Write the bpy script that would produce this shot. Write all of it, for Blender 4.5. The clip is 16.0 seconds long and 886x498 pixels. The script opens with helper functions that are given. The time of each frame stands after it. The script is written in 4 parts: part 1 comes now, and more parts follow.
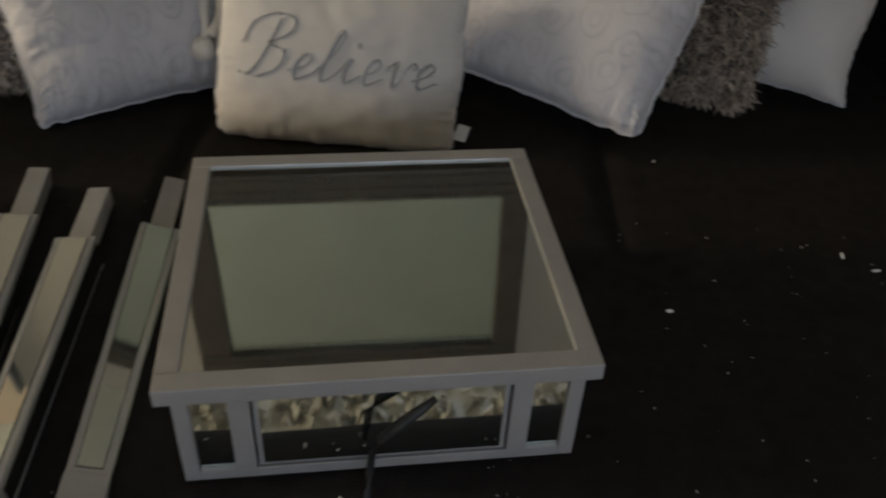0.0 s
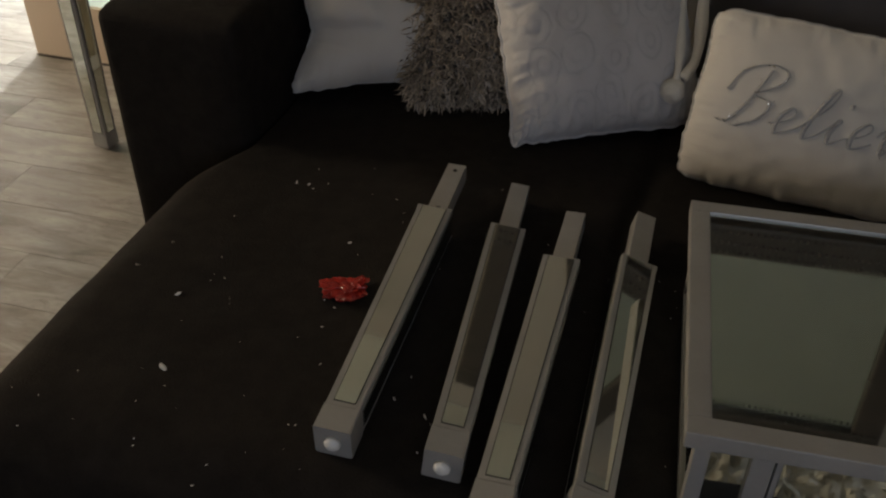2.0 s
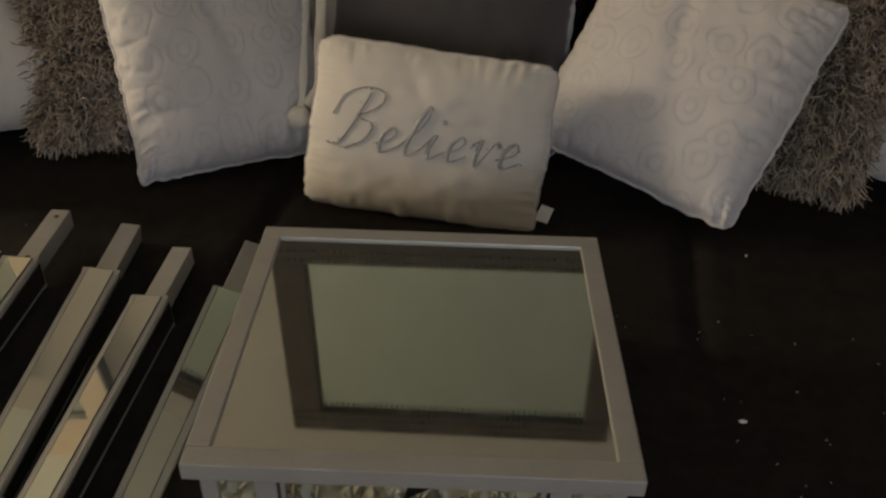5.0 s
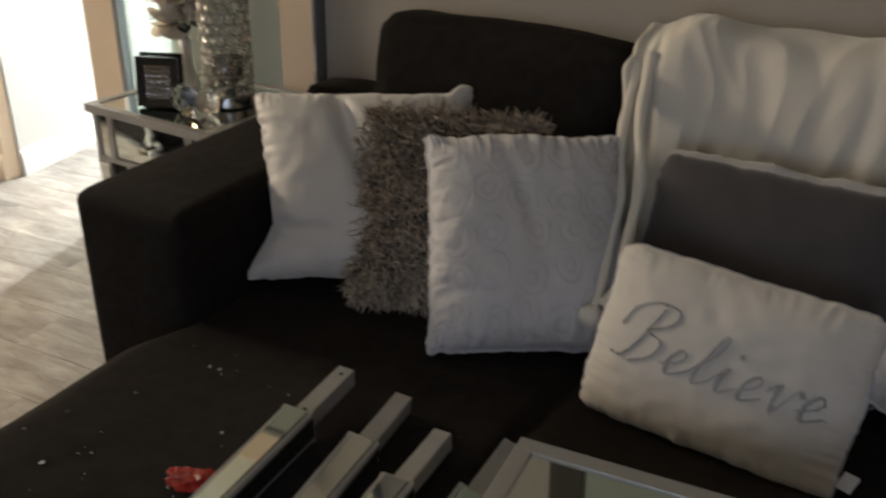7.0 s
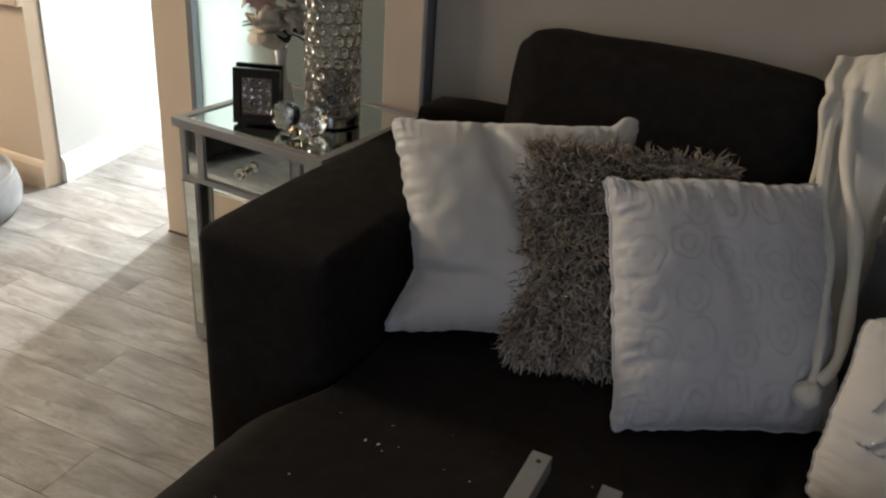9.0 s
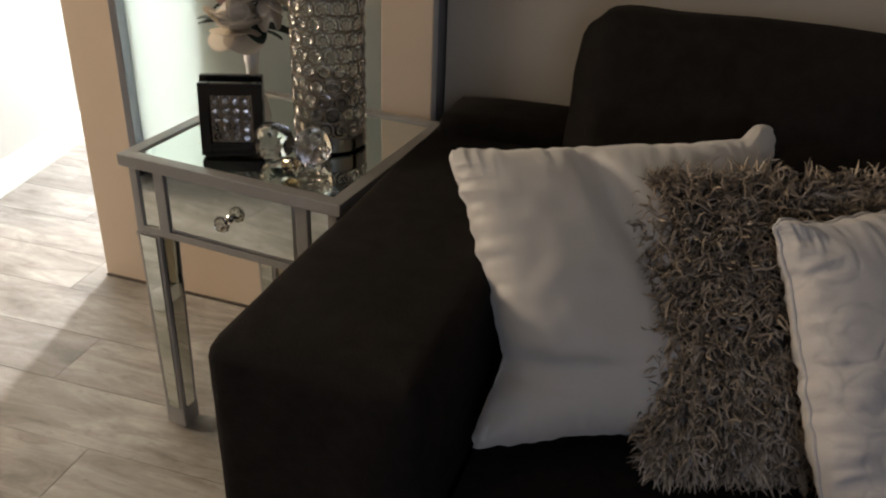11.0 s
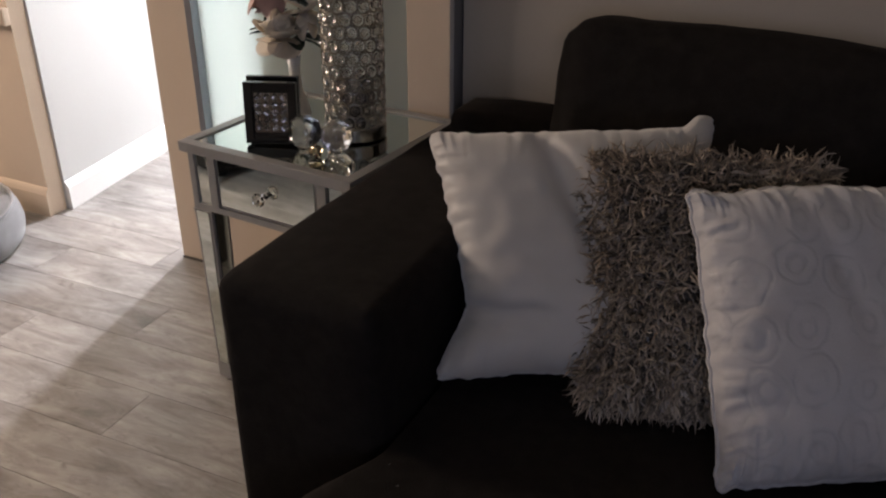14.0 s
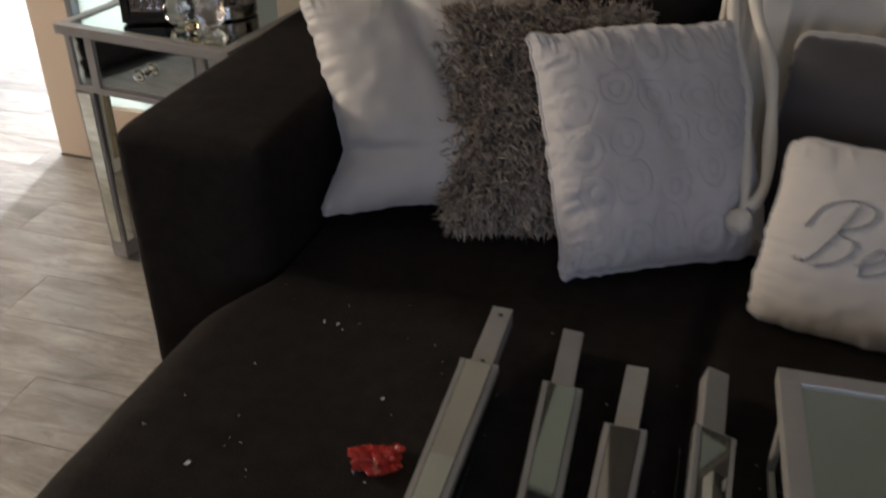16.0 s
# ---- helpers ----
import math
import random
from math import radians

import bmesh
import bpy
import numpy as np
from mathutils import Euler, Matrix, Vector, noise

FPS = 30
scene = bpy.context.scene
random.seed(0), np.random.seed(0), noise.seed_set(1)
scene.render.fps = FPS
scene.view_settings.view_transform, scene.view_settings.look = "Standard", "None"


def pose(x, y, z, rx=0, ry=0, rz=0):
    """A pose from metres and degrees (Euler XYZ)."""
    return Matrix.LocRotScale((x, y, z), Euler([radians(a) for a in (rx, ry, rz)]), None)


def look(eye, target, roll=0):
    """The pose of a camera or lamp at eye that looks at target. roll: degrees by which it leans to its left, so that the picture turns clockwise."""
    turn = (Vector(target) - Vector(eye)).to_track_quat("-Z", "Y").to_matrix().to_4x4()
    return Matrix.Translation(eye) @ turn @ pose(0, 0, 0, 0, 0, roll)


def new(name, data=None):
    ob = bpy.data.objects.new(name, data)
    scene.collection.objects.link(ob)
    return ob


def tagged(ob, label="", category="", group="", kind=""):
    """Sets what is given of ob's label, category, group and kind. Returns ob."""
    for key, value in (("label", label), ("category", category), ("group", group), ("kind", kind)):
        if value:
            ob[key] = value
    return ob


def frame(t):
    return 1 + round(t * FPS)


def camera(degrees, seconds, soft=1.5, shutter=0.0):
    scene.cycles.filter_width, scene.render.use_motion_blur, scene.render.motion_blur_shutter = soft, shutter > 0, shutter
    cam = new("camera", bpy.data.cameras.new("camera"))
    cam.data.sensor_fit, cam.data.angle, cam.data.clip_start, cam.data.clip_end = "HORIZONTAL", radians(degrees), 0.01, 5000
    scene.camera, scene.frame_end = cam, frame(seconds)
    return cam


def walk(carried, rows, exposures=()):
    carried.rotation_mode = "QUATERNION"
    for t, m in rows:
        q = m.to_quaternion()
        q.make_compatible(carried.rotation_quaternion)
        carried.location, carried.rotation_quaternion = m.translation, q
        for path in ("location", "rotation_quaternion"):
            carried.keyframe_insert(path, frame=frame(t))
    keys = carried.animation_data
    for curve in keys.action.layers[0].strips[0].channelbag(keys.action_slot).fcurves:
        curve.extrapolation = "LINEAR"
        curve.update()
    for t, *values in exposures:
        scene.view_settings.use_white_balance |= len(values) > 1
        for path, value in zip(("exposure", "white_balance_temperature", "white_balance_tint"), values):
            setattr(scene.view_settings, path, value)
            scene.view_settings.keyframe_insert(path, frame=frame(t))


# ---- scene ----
cam = camera(54.1, 16.0, 2.2, 0.4)
PATH = [
    (0, (1.306, -0.637, 1.321), (1.393, 0.935, 0.087), 5.2),
    (0.5, (1.258, -0.672, 1.32), (1.11, 0.898, 0.089), 4.3),
    (1, (1.162, -0.674, 1.316), (0.803, 0.868, 0.094), 3.6),
    (1.5, (1.051, -0.697, 1.322), (0.528, 0.819, 0.127), 2.9),
    (2, (1.007, -0.69, 1.32), (0.463, 0.813, 0.118), 1.6),
    (2.5, (0.998, -0.672, 1.325), (0.467, 0.863, 0.158), 1.0),
    (3, (1.025, -0.656, 1.319), (0.596, 0.923, 0.168), 2.3),
    (3.5, (1.066, -0.638, 1.314), (0.856, 0.968, 0.141), 3.6),
    (3.7, (1.102, -0.634, 1.317), (0.947, 0.953, 0.11), 3.1),
    (5.8, (1.47, -0.463, 1.349), (1.107, 1.223, 0.336), 3.8),
    (6, (1.454, -0.429, 1.35), (1.0, 1.255, 0.372), 3.7),
    (6.5, (1.427, -0.436, 1.375), (0.709, 1.17, 0.425), 2.8),
    (7, (1.421, -0.469, 1.407), (0.47, 1.055, 0.527), 1.5),
    (7.5, (1.4, -0.489, 1.415), (0.316, 0.977, 0.592), 1.5),
    (8, (1.289, -0.485, 1.407), (0.291, 1.026, 0.557), 5.1),
    (8.5, (1.06, -0.486, 1.392), (0.147, 1.085, 0.556), 3.9),
    (9, (0.969, -0.461, 1.383), (0.063, 1.091, 0.506), 4.0),
    (9.2, (0.936, -0.428, 1.369), (-0.016, 1.096, 0.491), 3.5),
    (11.3, (0.449, -0.133, 1.323), (-0.237, 1.481, 0.361), 2.0),
    (11.5, (0.449, -0.135, 1.328), (-0.263, 1.47, 0.371), 1.1),
    (12, (0.476, -0.151, 1.331), (-0.292, 1.449, 0.408), 0.1),
    (12.5, (0.558, -0.177, 1.354), (-0.297, 1.434, 0.534), -0.5),
    (13, (0.667, -0.21, 1.359), (-0.226, 1.366, 0.51), 0.7),
    (13.5, (0.746, -0.249, 1.367), (-0.187, 1.295, 0.505), 0.4),
    (14, (0.783, -0.288, 1.358), (-0.142, 1.234, 0.447), 0.1),
    (14.5, (0.786, -0.343, 1.355), (-0.013, 1.239, 0.429), 0.7),
    (15, (0.803, -0.422, 1.337), (0.063, 1.15, 0.346), 1.0),
    (15.5, (0.841, -0.48, 1.338), (0.138, 1.107, 0.345), 1.6),
    (16, (0.907, -0.516, 1.329), (0.273, 1.053, 0.264), 1.0),
]
EXPOSURE = [(0, 0.70, 5950, 4), (0.5, 0.78, 5600, 1), (1, 0.5, 9500, -5), (1.5, 0.38, 6000, 4), (2, -0.04, 6200, 6), (3, -0.06, 5800, 7), (3.5, 0.55, 5900, 6), (5.8, 0.8, 6900, 2), (6, 1.13, 5700, 0), (6.5, 1.05, 5700, 3),
            (7, 0.38, 6000, 6), (7.5, 0.43, 5900, 5), (8, 0.4, 6200, 24), (8.5, 0.22, 5700, 7), (9, 0.24, 5700, 6), (11.5, 0.08, 6100, 13), (12, 0.02, 6100, 16), (12.5, 0.08, 6100, 17), (13, -0.24, 6100, 14), (13.5, -0.26, 6000, 15),
            (14, -0.12, 5800, 18), (14.5, -0.08, 5800, 15), (15, 0.43, 5750, 11), (15.5, 0.44, 5700, 10), (16, 0.38, 5650, 11)]
walk(cam, [(t, look(eye, target, roll)) for t, eye, target, roll in PATH], EXPOSURE)

# ---- world, lamps, exposure ----
world = bpy.data.worlds.new("world")
scene.world = world
world.use_nodes = True
wbg = world.node_tree.nodes["Background"]
wsky = world.node_tree.nodes.new("ShaderNodeTexSky")
wsky.sky_type, wsky.sun_disc, wsky.sun_elevation, wsky.sun_rotation = "NISHITA", False, radians(30), radians(200)
world.node_tree.links.new(wsky.outputs["Color"], wbg.inputs["Color"])
wbg.inputs["Strength"].default_value = 0.08


def area_lamp(name, m, sx, sy, watts, colour, shape="RECTANGLE"):
    d = bpy.data.lights.new(name, "AREA")
    d.shape, d.size, d.size_y, d.energy, d.color = shape, sx, sy, watts, colour
    ob = new(name, d)
    ob.matrix_world = m
    return ob


# hall ceiling lamp, added cool fill behind camera, added warm light from the side
area_lamp("hall_light", look((-1.90, 3.20, 2.34), (-1.90, 3.20, 0)), 0.11, 0.11, 150, (1.0, 0.98, 0.94), "DISK")
area_lamp("cool_fill_light", look((1.9, -2.92, 1.5), (1.2, 0.5, 0.7)), 1.5, 1.1, 15.5, (0.76, 0.81, 1.0))
area_lamp("warm_side_light", look((-4.0, 0.25, 1.75), (0.4, 0.9, 0.6)), 0.9, 0.6, 98, (1.0, 0.78, 0.55))


# ---- materials ----
def material(name, colour, rough=0.6, metal=0.0, vary=0.15, scale=8.0, fine=120.0, bump=0.15, second=None, sheen=0.0,
             stretch=(1, 1, 1), island=False, spec=0.5, dist=0.002, spread=0.1, world_co=False):
    m = bpy.data.materials.new(name)
    m.use_nodes = True
    nt = m.node_tree
    b = nt.nodes["Principled BSDF"]
    tc = nt.nodes.new("ShaderNodeTexCoord")
    mp = nt.nodes.new("ShaderNodeMapping")
    mp.inputs["Scale"].default_value = stretch
    if world_co:
        nt.links.new(nt.nodes.new("ShaderNodeNewGeometry").outputs["Position"], mp.inputs["Vector"])
    else:
        nt.links.new(tc.outputs["Object"], mp.inputs["Vector"])
    n1 = nt.nodes.new("ShaderNodeTexNoise")
    n1.inputs["Scale"].default_value, n1.inputs["Detail"].default_value, n1.inputs["Roughness"].default_value = scale, 7, 0.62
    n2 = nt.nodes.new("ShaderNodeTexNoise")
    n2.inputs["Scale"].default_value, n2.inputs["Detail"].default_value = fine, 3
    for n in (n1, n2):
        nt.links.new(mp.outputs["Vector"], n.inputs["Vector"])
    ramp = nt.nodes.new("ShaderNodeMix")
    ramp.data_type = "RGBA"
    lo = second or tuple(c * (1 - vary) for c in colour)
    hi = tuple(min(1, c * (1 + vary)) for c in colour)
    ramp.inputs["A"].default_value, ramp.inputs["B"].default_value = (*lo, 1), (*hi, 1)
    add = nt.nodes.new("ShaderNodeMath")
    add.operation = "MULTIPLY_ADD"
    nt.links.new(n2.outputs["Fac"], add.inputs[0])
    add.inputs[1].default_value = 0.5
    sub = nt.nodes.new("ShaderNodeMath")
    sub.operation = "MULTIPLY_ADD"
    nt.links.new(n1.outputs["Fac"], sub.inputs[0])
    sub.inputs[1].default_value, sub.inputs[2].default_value = 1.8, -0.65
    nt.links.new(sub.outputs[0], add.inputs[2])
    sub2 = nt.nodes.new("ShaderNodeMath")
    sub2.operation, sub2.use_clamp = "SUBTRACT", True
    nt.links.new(add.outputs[0], sub2.inputs[0])
    sub2.inputs[1].default_value = 0.25
    nt.links.new(sub2.outputs[0], ramp.inputs["Factor"])
    out = ramp.outputs["Result"]
    if island:
        info = nt.nodes.new("ShaderNodeNewGeometry" if island == "island" else "ShaderNodeObjectInfo")
        hsv = nt.nodes.new("ShaderNodeHueSaturation")
        mr = nt.nodes.new("ShaderNodeMapRange")
        mr.inputs["To Min"].default_value, mr.inputs["To Max"].default_value = 1 - spread, 1 + spread
        nt.links.new(info.outputs["Random Per Island" if island == "island" else "Random"], mr.inputs["Value"])
        nt.links.new(mr.outputs[0], hsv.inputs["Value"])
        nt.links.new(out, hsv.inputs["Color"])
        out = hsv.outputs["Color"]
    nt.links.new(out, b.inputs["Base Color"])
    b.inputs["Roughness"].default_value, b.inputs["Metallic"].default_value = rough, metal
    b.inputs["Specular IOR Level"].default_value = spec
    if sheen:
        b.inputs["Sheen Weight"].default_value, b.inputs["Sheen Roughness"].default_value = sheen, 0.5
    if bump:
        bp = nt.nodes.new("ShaderNodeBump")
        bp.inputs["Strength"].default_value, bp.inputs["Distance"].default_value = bump, dist
        nt.links.new(n2.outputs["Fac"], bp.inputs["Height"])
        nt.links.new(bp.outputs["Normal"], b.inputs["Normal"])
    return m


def glassy(name, colour, rough=0.0, ior=1.5):
    m = bpy.data.materials.new(name)
    m.use_nodes = True
    b = m.node_tree.nodes["Principled BSDF"]
    b.inputs["Base Color"].default_value = (*colour, 1)
    b.inputs["Transmission Weight"].default_value = 1.0
    b.inputs["Roughness"].default_value, b.inputs["IOR"].default_value = rough, ior
    return m


def mirror_mat(name, colour, rough=0.03):
    """Silvered glass, very slightly dusty."""
    m = material(name, colour, rough, 1.0, 0.04, 5.0, 60.0, 0.0)
    nt = m.node_tree
    b = nt.nodes["Principled BSDF"]
    n = nt.nodes.new("ShaderNodeTexNoise")
    n.inputs["Scale"].default_value, n.inputs["Detail"].default_value = 14, 6
    mr = nt.nodes.new("ShaderNodeMapRange")
    mr.inputs["From Min"].default_value, mr.inputs["From Max"].default_value = 0.45, 0.8
    mr.inputs["To Min"].default_value, mr.inputs["To Max"].default_value = rough, rough + 0.03
    nt.links.new(n.outputs["Fac"], mr.inputs["Value"])
    nt.links.new(mr.outputs[0], b.inputs["Roughness"])
    return m


def math_node(nt, op, a, b=None, clamp=False):
    n = nt.nodes.new("ShaderNodeMath")
    n.operation, n.use_clamp = op, clamp
    for k, v in enumerate((a, b)):
        if v is None:
            continue
        if isinstance(v, (int, float)):
            n.inputs[k].default_value = v
        else:
            nt.links.new(v, n.inputs[k])
    return n.outputs[0]


def scroll_mat(name, colour, line):
    """Brocade: rows of broken rings with a smaller curl inside, woven shinier and darker into a velvety ground."""
    m = material(name, colour, 0.75, 0, 0.10, 6.0, 300.0, 0.15, sheen=0.4)
    nt = m.node_tree
    b = nt.nodes["Principled BSDF"]
    src = b.inputs["Base Color"].links[0].from_socket
    tc = nt.nodes.new("ShaderNodeTexCoord")
    wn = nt.nodes.new("ShaderNodeTexNoise")
    wn.inputs["Scale"].default_value, wn.inputs["Detail"].default_value = 16, 3
    nt.links.new(tc.outputs["Object"], wn.inputs["Vector"])
    wa = nt.nodes.new("ShaderNodeVectorMath")
    wa.operation = "MULTIPLY_ADD"
    wa.inputs[1].default_value = (0.034, 0.034, 0.0)
    nt.links.new(wn.outputs["Color"], wa.inputs[0])
    nt.links.new(tc.outputs["Object"], wa.inputs[2])
    flat = nt.nodes.new("ShaderNodeMapping")
    flat.inputs["Scale"].default_value = (1.0, 0.86, 0.0)
    nt.links.new(wa.outputs["Vector"], flat.inputs["Vector"])
    vor = nt.nodes.new("ShaderNodeTexVoronoi")
    vor.voronoi_dimensions = "2D"
    vor.inputs["Scale"].default_value, vor.inputs["Randomness"].default_value = 14, 0.45
    nt.links.new(flat.outputs["Vector"], vor.inputs["Vector"])
    d = vor.outputs["Distance"]
    # outer ring, inner curl, and a broken weave through both
    outer = math_node(nt, "SUBTRACT", 1.0, math_node(nt, "MULTIPLY", math_node(nt, "ABSOLUTE", math_node(nt, "SUBTRACT", d, 0.42)), 15.0), True)
    inner = math_node(nt, "SUBTRACT", 1.0, math_node(nt, "MULTIPLY", math_node(nt, "ABSOLUTE", math_node(nt, "SUBTRACT", d, 0.17)), 12.0), True)
    gaps = nt.nodes.new("ShaderNodeTexNoise")
    gaps.inputs["Scale"].default_value, gaps.inputs["Detail"].default_value = 30, 3
    nt.links.new(tc.outputs["Object"], gaps.inputs["Vector"])
    weave = math_node(nt, "MULTIPLY", math_node(nt, "SUBTRACT", gaps.outputs["Fac"], 0.30), 3.2, True)
    ring = math_node(nt, "MULTIPLY", math_node(nt, "ADD", outer, inner, True), weave)
    mix = nt.nodes.new("ShaderNodeMix")
    mix.data_type = "RGBA"
    mix.inputs["B"].default_value = (*line, 1)
    nt.links.new(math_node(nt, "MULTIPLY", ring, 0.60), mix.inputs["Factor"])
    nt.links.new(src, mix.inputs["A"])
    nt.links.new(mix.outputs["Result"], b.inputs["Base Color"])
    nt.links.new(math_node(nt, "SUBTRACT", 0.80, math_node(nt, "MULTIPLY", ring, 0.40)), b.inputs["Roughness"])
    bp = nt.nodes.new("ShaderNodeBump")
    bp.inputs["Strength"].default_value, bp.inputs["Distance"].default_value = 0.40, 0.002
    nt.links.new(math_node(nt, "MULTIPLY", ring, -1.0), bp.inputs["Height"])
    nt.links.new(b.inputs["Normal"].links[0].from_socket, bp.inputs["Normal"])
    nt.links.new(bp.outputs["Normal"], b.inputs["Normal"])
    return m


def plank_mat(name, dark, mid, pale):
    """Limed timber: grain drawn out along the board, worn pale flakes, and broad blotches."""
    m = material(name, mid, 0.45, 0, 0.12, 3.0, 60.0, 0.2, island="object", spread=0.08, world_co=True)
    nt = m.node_tree
    b = nt.nodes["Principled BSDF"]
    hsv = b.inputs["Base Color"].links[0].from_node
    geo = nt.nodes.new("ShaderNodeNewGeometry")
    info = nt.nodes.new("ShaderNodeObjectInfo")
    shift = nt.nodes.new("ShaderNodeVectorMath")
    shift.operation = "MULTIPLY_ADD"
    shift.inputs[1].default_value = (7.0, 5.0, 0.0)
    nt.links.new(info.outputs["Random"], shift.inputs[0])
    nt.links.new(geo.outputs["Position"], shift.inputs[2])
    turn = nt.nodes.new("ShaderNodeVectorRotate")
    turn.rotation_type = "Z_AXIS"
    turn.inputs["Angle"].default_value = radians(-7)
    nt.links.new(shift.outputs["Vector"], turn.inputs["Vector"])

    def grain(scale, stretch, detail, rough, warp):
        mp = nt.nodes.new("ShaderNodeMapping")
        mp.inputs["Scale"].default_value = stretch
        nt.links.new(turn.outputs["Vector"], mp.inputs["Vector"])
        n = nt.nodes.new("ShaderNodeTexNoise")
        n.inputs["Scale"].default_value, n.inputs["Detail"].default_value = scale, detail
        n.inputs["Roughness"].default_value, n.inputs["Distortion"].default_value = rough, warp
        nt.links.new(mp.outputs["Vector"], n.inputs["Vector"])
        return n.outputs["Fac"]

    blotch = grain(5.0, (0.7, 1.2, 1), 4, 0.6, 0.4)
    streak = grain(13.0, (0.32, 1.5, 1), 8, 0.72, 0.8)
    flake = grain(26.0, (0.45, 1.3, 1), 6, 0.7, 1.2)
    tone = math_node(nt, "ADD", math_node(nt, "MULTIPLY", blotch, 0.9), math_node(nt, "MULTIPLY", streak, 1.2))
    ramp = nt.nodes.new("ShaderNodeValToRGB")
    ramp.color_ramp.elements[0].position, ramp.color_ramp.elements[1].position = 0.34, 0.66
    ramp.color_ramp.elements[0].color, ramp.color_ramp.elements[1].color = (*dark, 1), (*pale, 1)
    el = ramp.color_ramp.elements.new(0.50)
    el.color = (*mid, 1)
    nt.links.new(math_node(nt, "MULTIPLY", tone, 0.476), ramp.inputs["Fac"])
    mix = nt.nodes.new("ShaderNodeMix")
    mix.data_type = "RGBA"
    mix.inputs["B"].default_value = (*dark, 1)
    nt.links.new(math_node(nt, "MULTIPLY", math_node(nt, "SUBTRACT", flake, 0.56), 5.0, True), mix.inputs["Factor"])
    nt.links.new(ramp.outputs["Color"], mix.inputs["A"])
    half = nt.nodes.new("ShaderNodeMix")
    half.data_type = "RGBA"
    half.inputs["Factor"].default_value = 0.85
    nt.links.new(ramp.outputs["Color"], half.inputs["A"])
    nt.links.new(mix.outputs["Result"], half.inputs["B"])
    nt.links.new(half.outputs["Result"], hsv.inputs["Color"])
    return m


def petal_mat(name, colour):
    """Thin silk petal that lets light through."""
    m = material(name, colour, 0.42, 0, 0.10, 20, 150, 0.2, island="island")
    nt = m.node_tree
    tr = nt.nodes.new("ShaderNodeBsdfTranslucent")
    tr.inputs["Color"].default_value = (*colour, 1)
    mx = nt.nodes.new("ShaderNodeMixShader")
    mx.inputs["Fac"].default_value = 0.45
    nt.links.new(nt.nodes["Principled BSDF"].outputs[0], mx.inputs[1])
    nt.links.new(tr.outputs[0], mx.inputs[2])
    nt.links.new(mx.outputs[0], nt.nodes["Material Output"].inputs["Surface"])
    return m


def frosted_mat(name):
    m = bpy.data.materials.new(name)
    m.use_nodes = True
    nt = m.node_tree
    b = nt.nodes["Principled BSDF"]
    b.inputs["Base Color"].default_value = (0.42, 0.40, 0.34, 1)
    b.inputs["Roughness"].default_value = 0.32
    tr = nt.nodes.new("ShaderNodeBsdfTranslucent")
    tr.inputs["Color"].default_value = (0.90, 0.96, 0.92, 1)
    mx = nt.nodes.new("ShaderNodeMixShader")
    mx.inputs["Fac"].default_value = 0.62
    nt.links.new(b.outputs[0], mx.inputs[1])
    nt.links.new(tr.outputs[0], mx.inputs[2])
    nt.links.new(mx.outputs[0], nt.nodes["Material Output"].inputs["Surface"])
    return m


M_SOFA = material("charcoal_weave", (0.0180, 0.0150, 0.0132), 0.95, 0, 0.35, 30, 330, 0.8, spec=0.10)
M_WALL = material("grey_wall_paint", (0.390, 0.350, 0.297), 0.85, 0, 0.05, 2.0, 90, 0.08)
M_BEIGE = material("beige_wall_paint", (0.56, 0.45, 0.335), 0.8, 0, 0.05, 2.0, 90, 0.08)
M_WHITE = material("white_paint", (0.80, 0.79, 0.76), 0.6, 0, 0.03, 2.5, 80, 0.05)
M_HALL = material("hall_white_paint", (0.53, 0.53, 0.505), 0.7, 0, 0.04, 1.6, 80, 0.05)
M_CEIL = material("ceiling_paint", (0.63, 0.65, 0.60), 0.9, 0, 0.03, 2, 80, 0.05)
M_PLANK = plank_mat("limed_plank", (0.122, 0.107, 0.091), (0.260, 0.235, 0.208), (0.43, 0.404, 0.370))
M_JOINT = material("floor_joint", (0.33, 0.285, 0.24), 0.8)
M_SILVER = material("silver_painted_wood", (0.335, 0.328, 0.315), 0.38, 0.35, 0.10, 12, 160, 0.08)
M_MIRROR = mirror_mat("mirror_glass", (0.75, 0.80, 0.765))
M_BLACKFELT = material("raw_board", (0.03, 0.028, 0.027), 0.9)
M_PLASTIC = material("white_plastic", (0.70, 0.69, 0.66), 0.4)
M_SATIN = material("silver_satin", (0.475, 0.452, 0.42), 0.55, 0, 0.06, 5, 500, 0.15, sheen=0.5)
M_BROC = scroll_mat("silver_brocade", (0.475, 0.460, 0.460), (0.335, 0.325, 0.330))
M_VELVET = material("cream_velvet", (0.525, 0.495, 0.445), 0.8, 0, 0.07, 5, 350, 0.2, sheen=0.5)
M_GREY = material("dark_grey_velvet", (0.043, 0.039, 0.041), 0.9, 0, 0.12, 6, 400, 0.25, sheen=0.35)
M_PIPE = material("pale_grey_plush", (0.36, 0.35, 0.345), 0.9, 0, 0.12, 20, 300, 0.4, sheen=0.4)
M_SHAG = material("taupe_shag", (0.335, 0.275, 0.21), 0.40, 0, 0.2, 20, 200, 0.1, island="island", spread=0.72)
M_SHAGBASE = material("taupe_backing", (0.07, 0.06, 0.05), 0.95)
M_THROW = material("cream_fleece", (0.62, 0.58, 0.50), 0.95, 0, 0.05, 7, 260, 0.35, sheen=0.4)
M_CHROME = material("dark_chrome", (0.30, 0.29, 0.28), 0.12, 1.0, 0.1, 20, 80, 0.0)
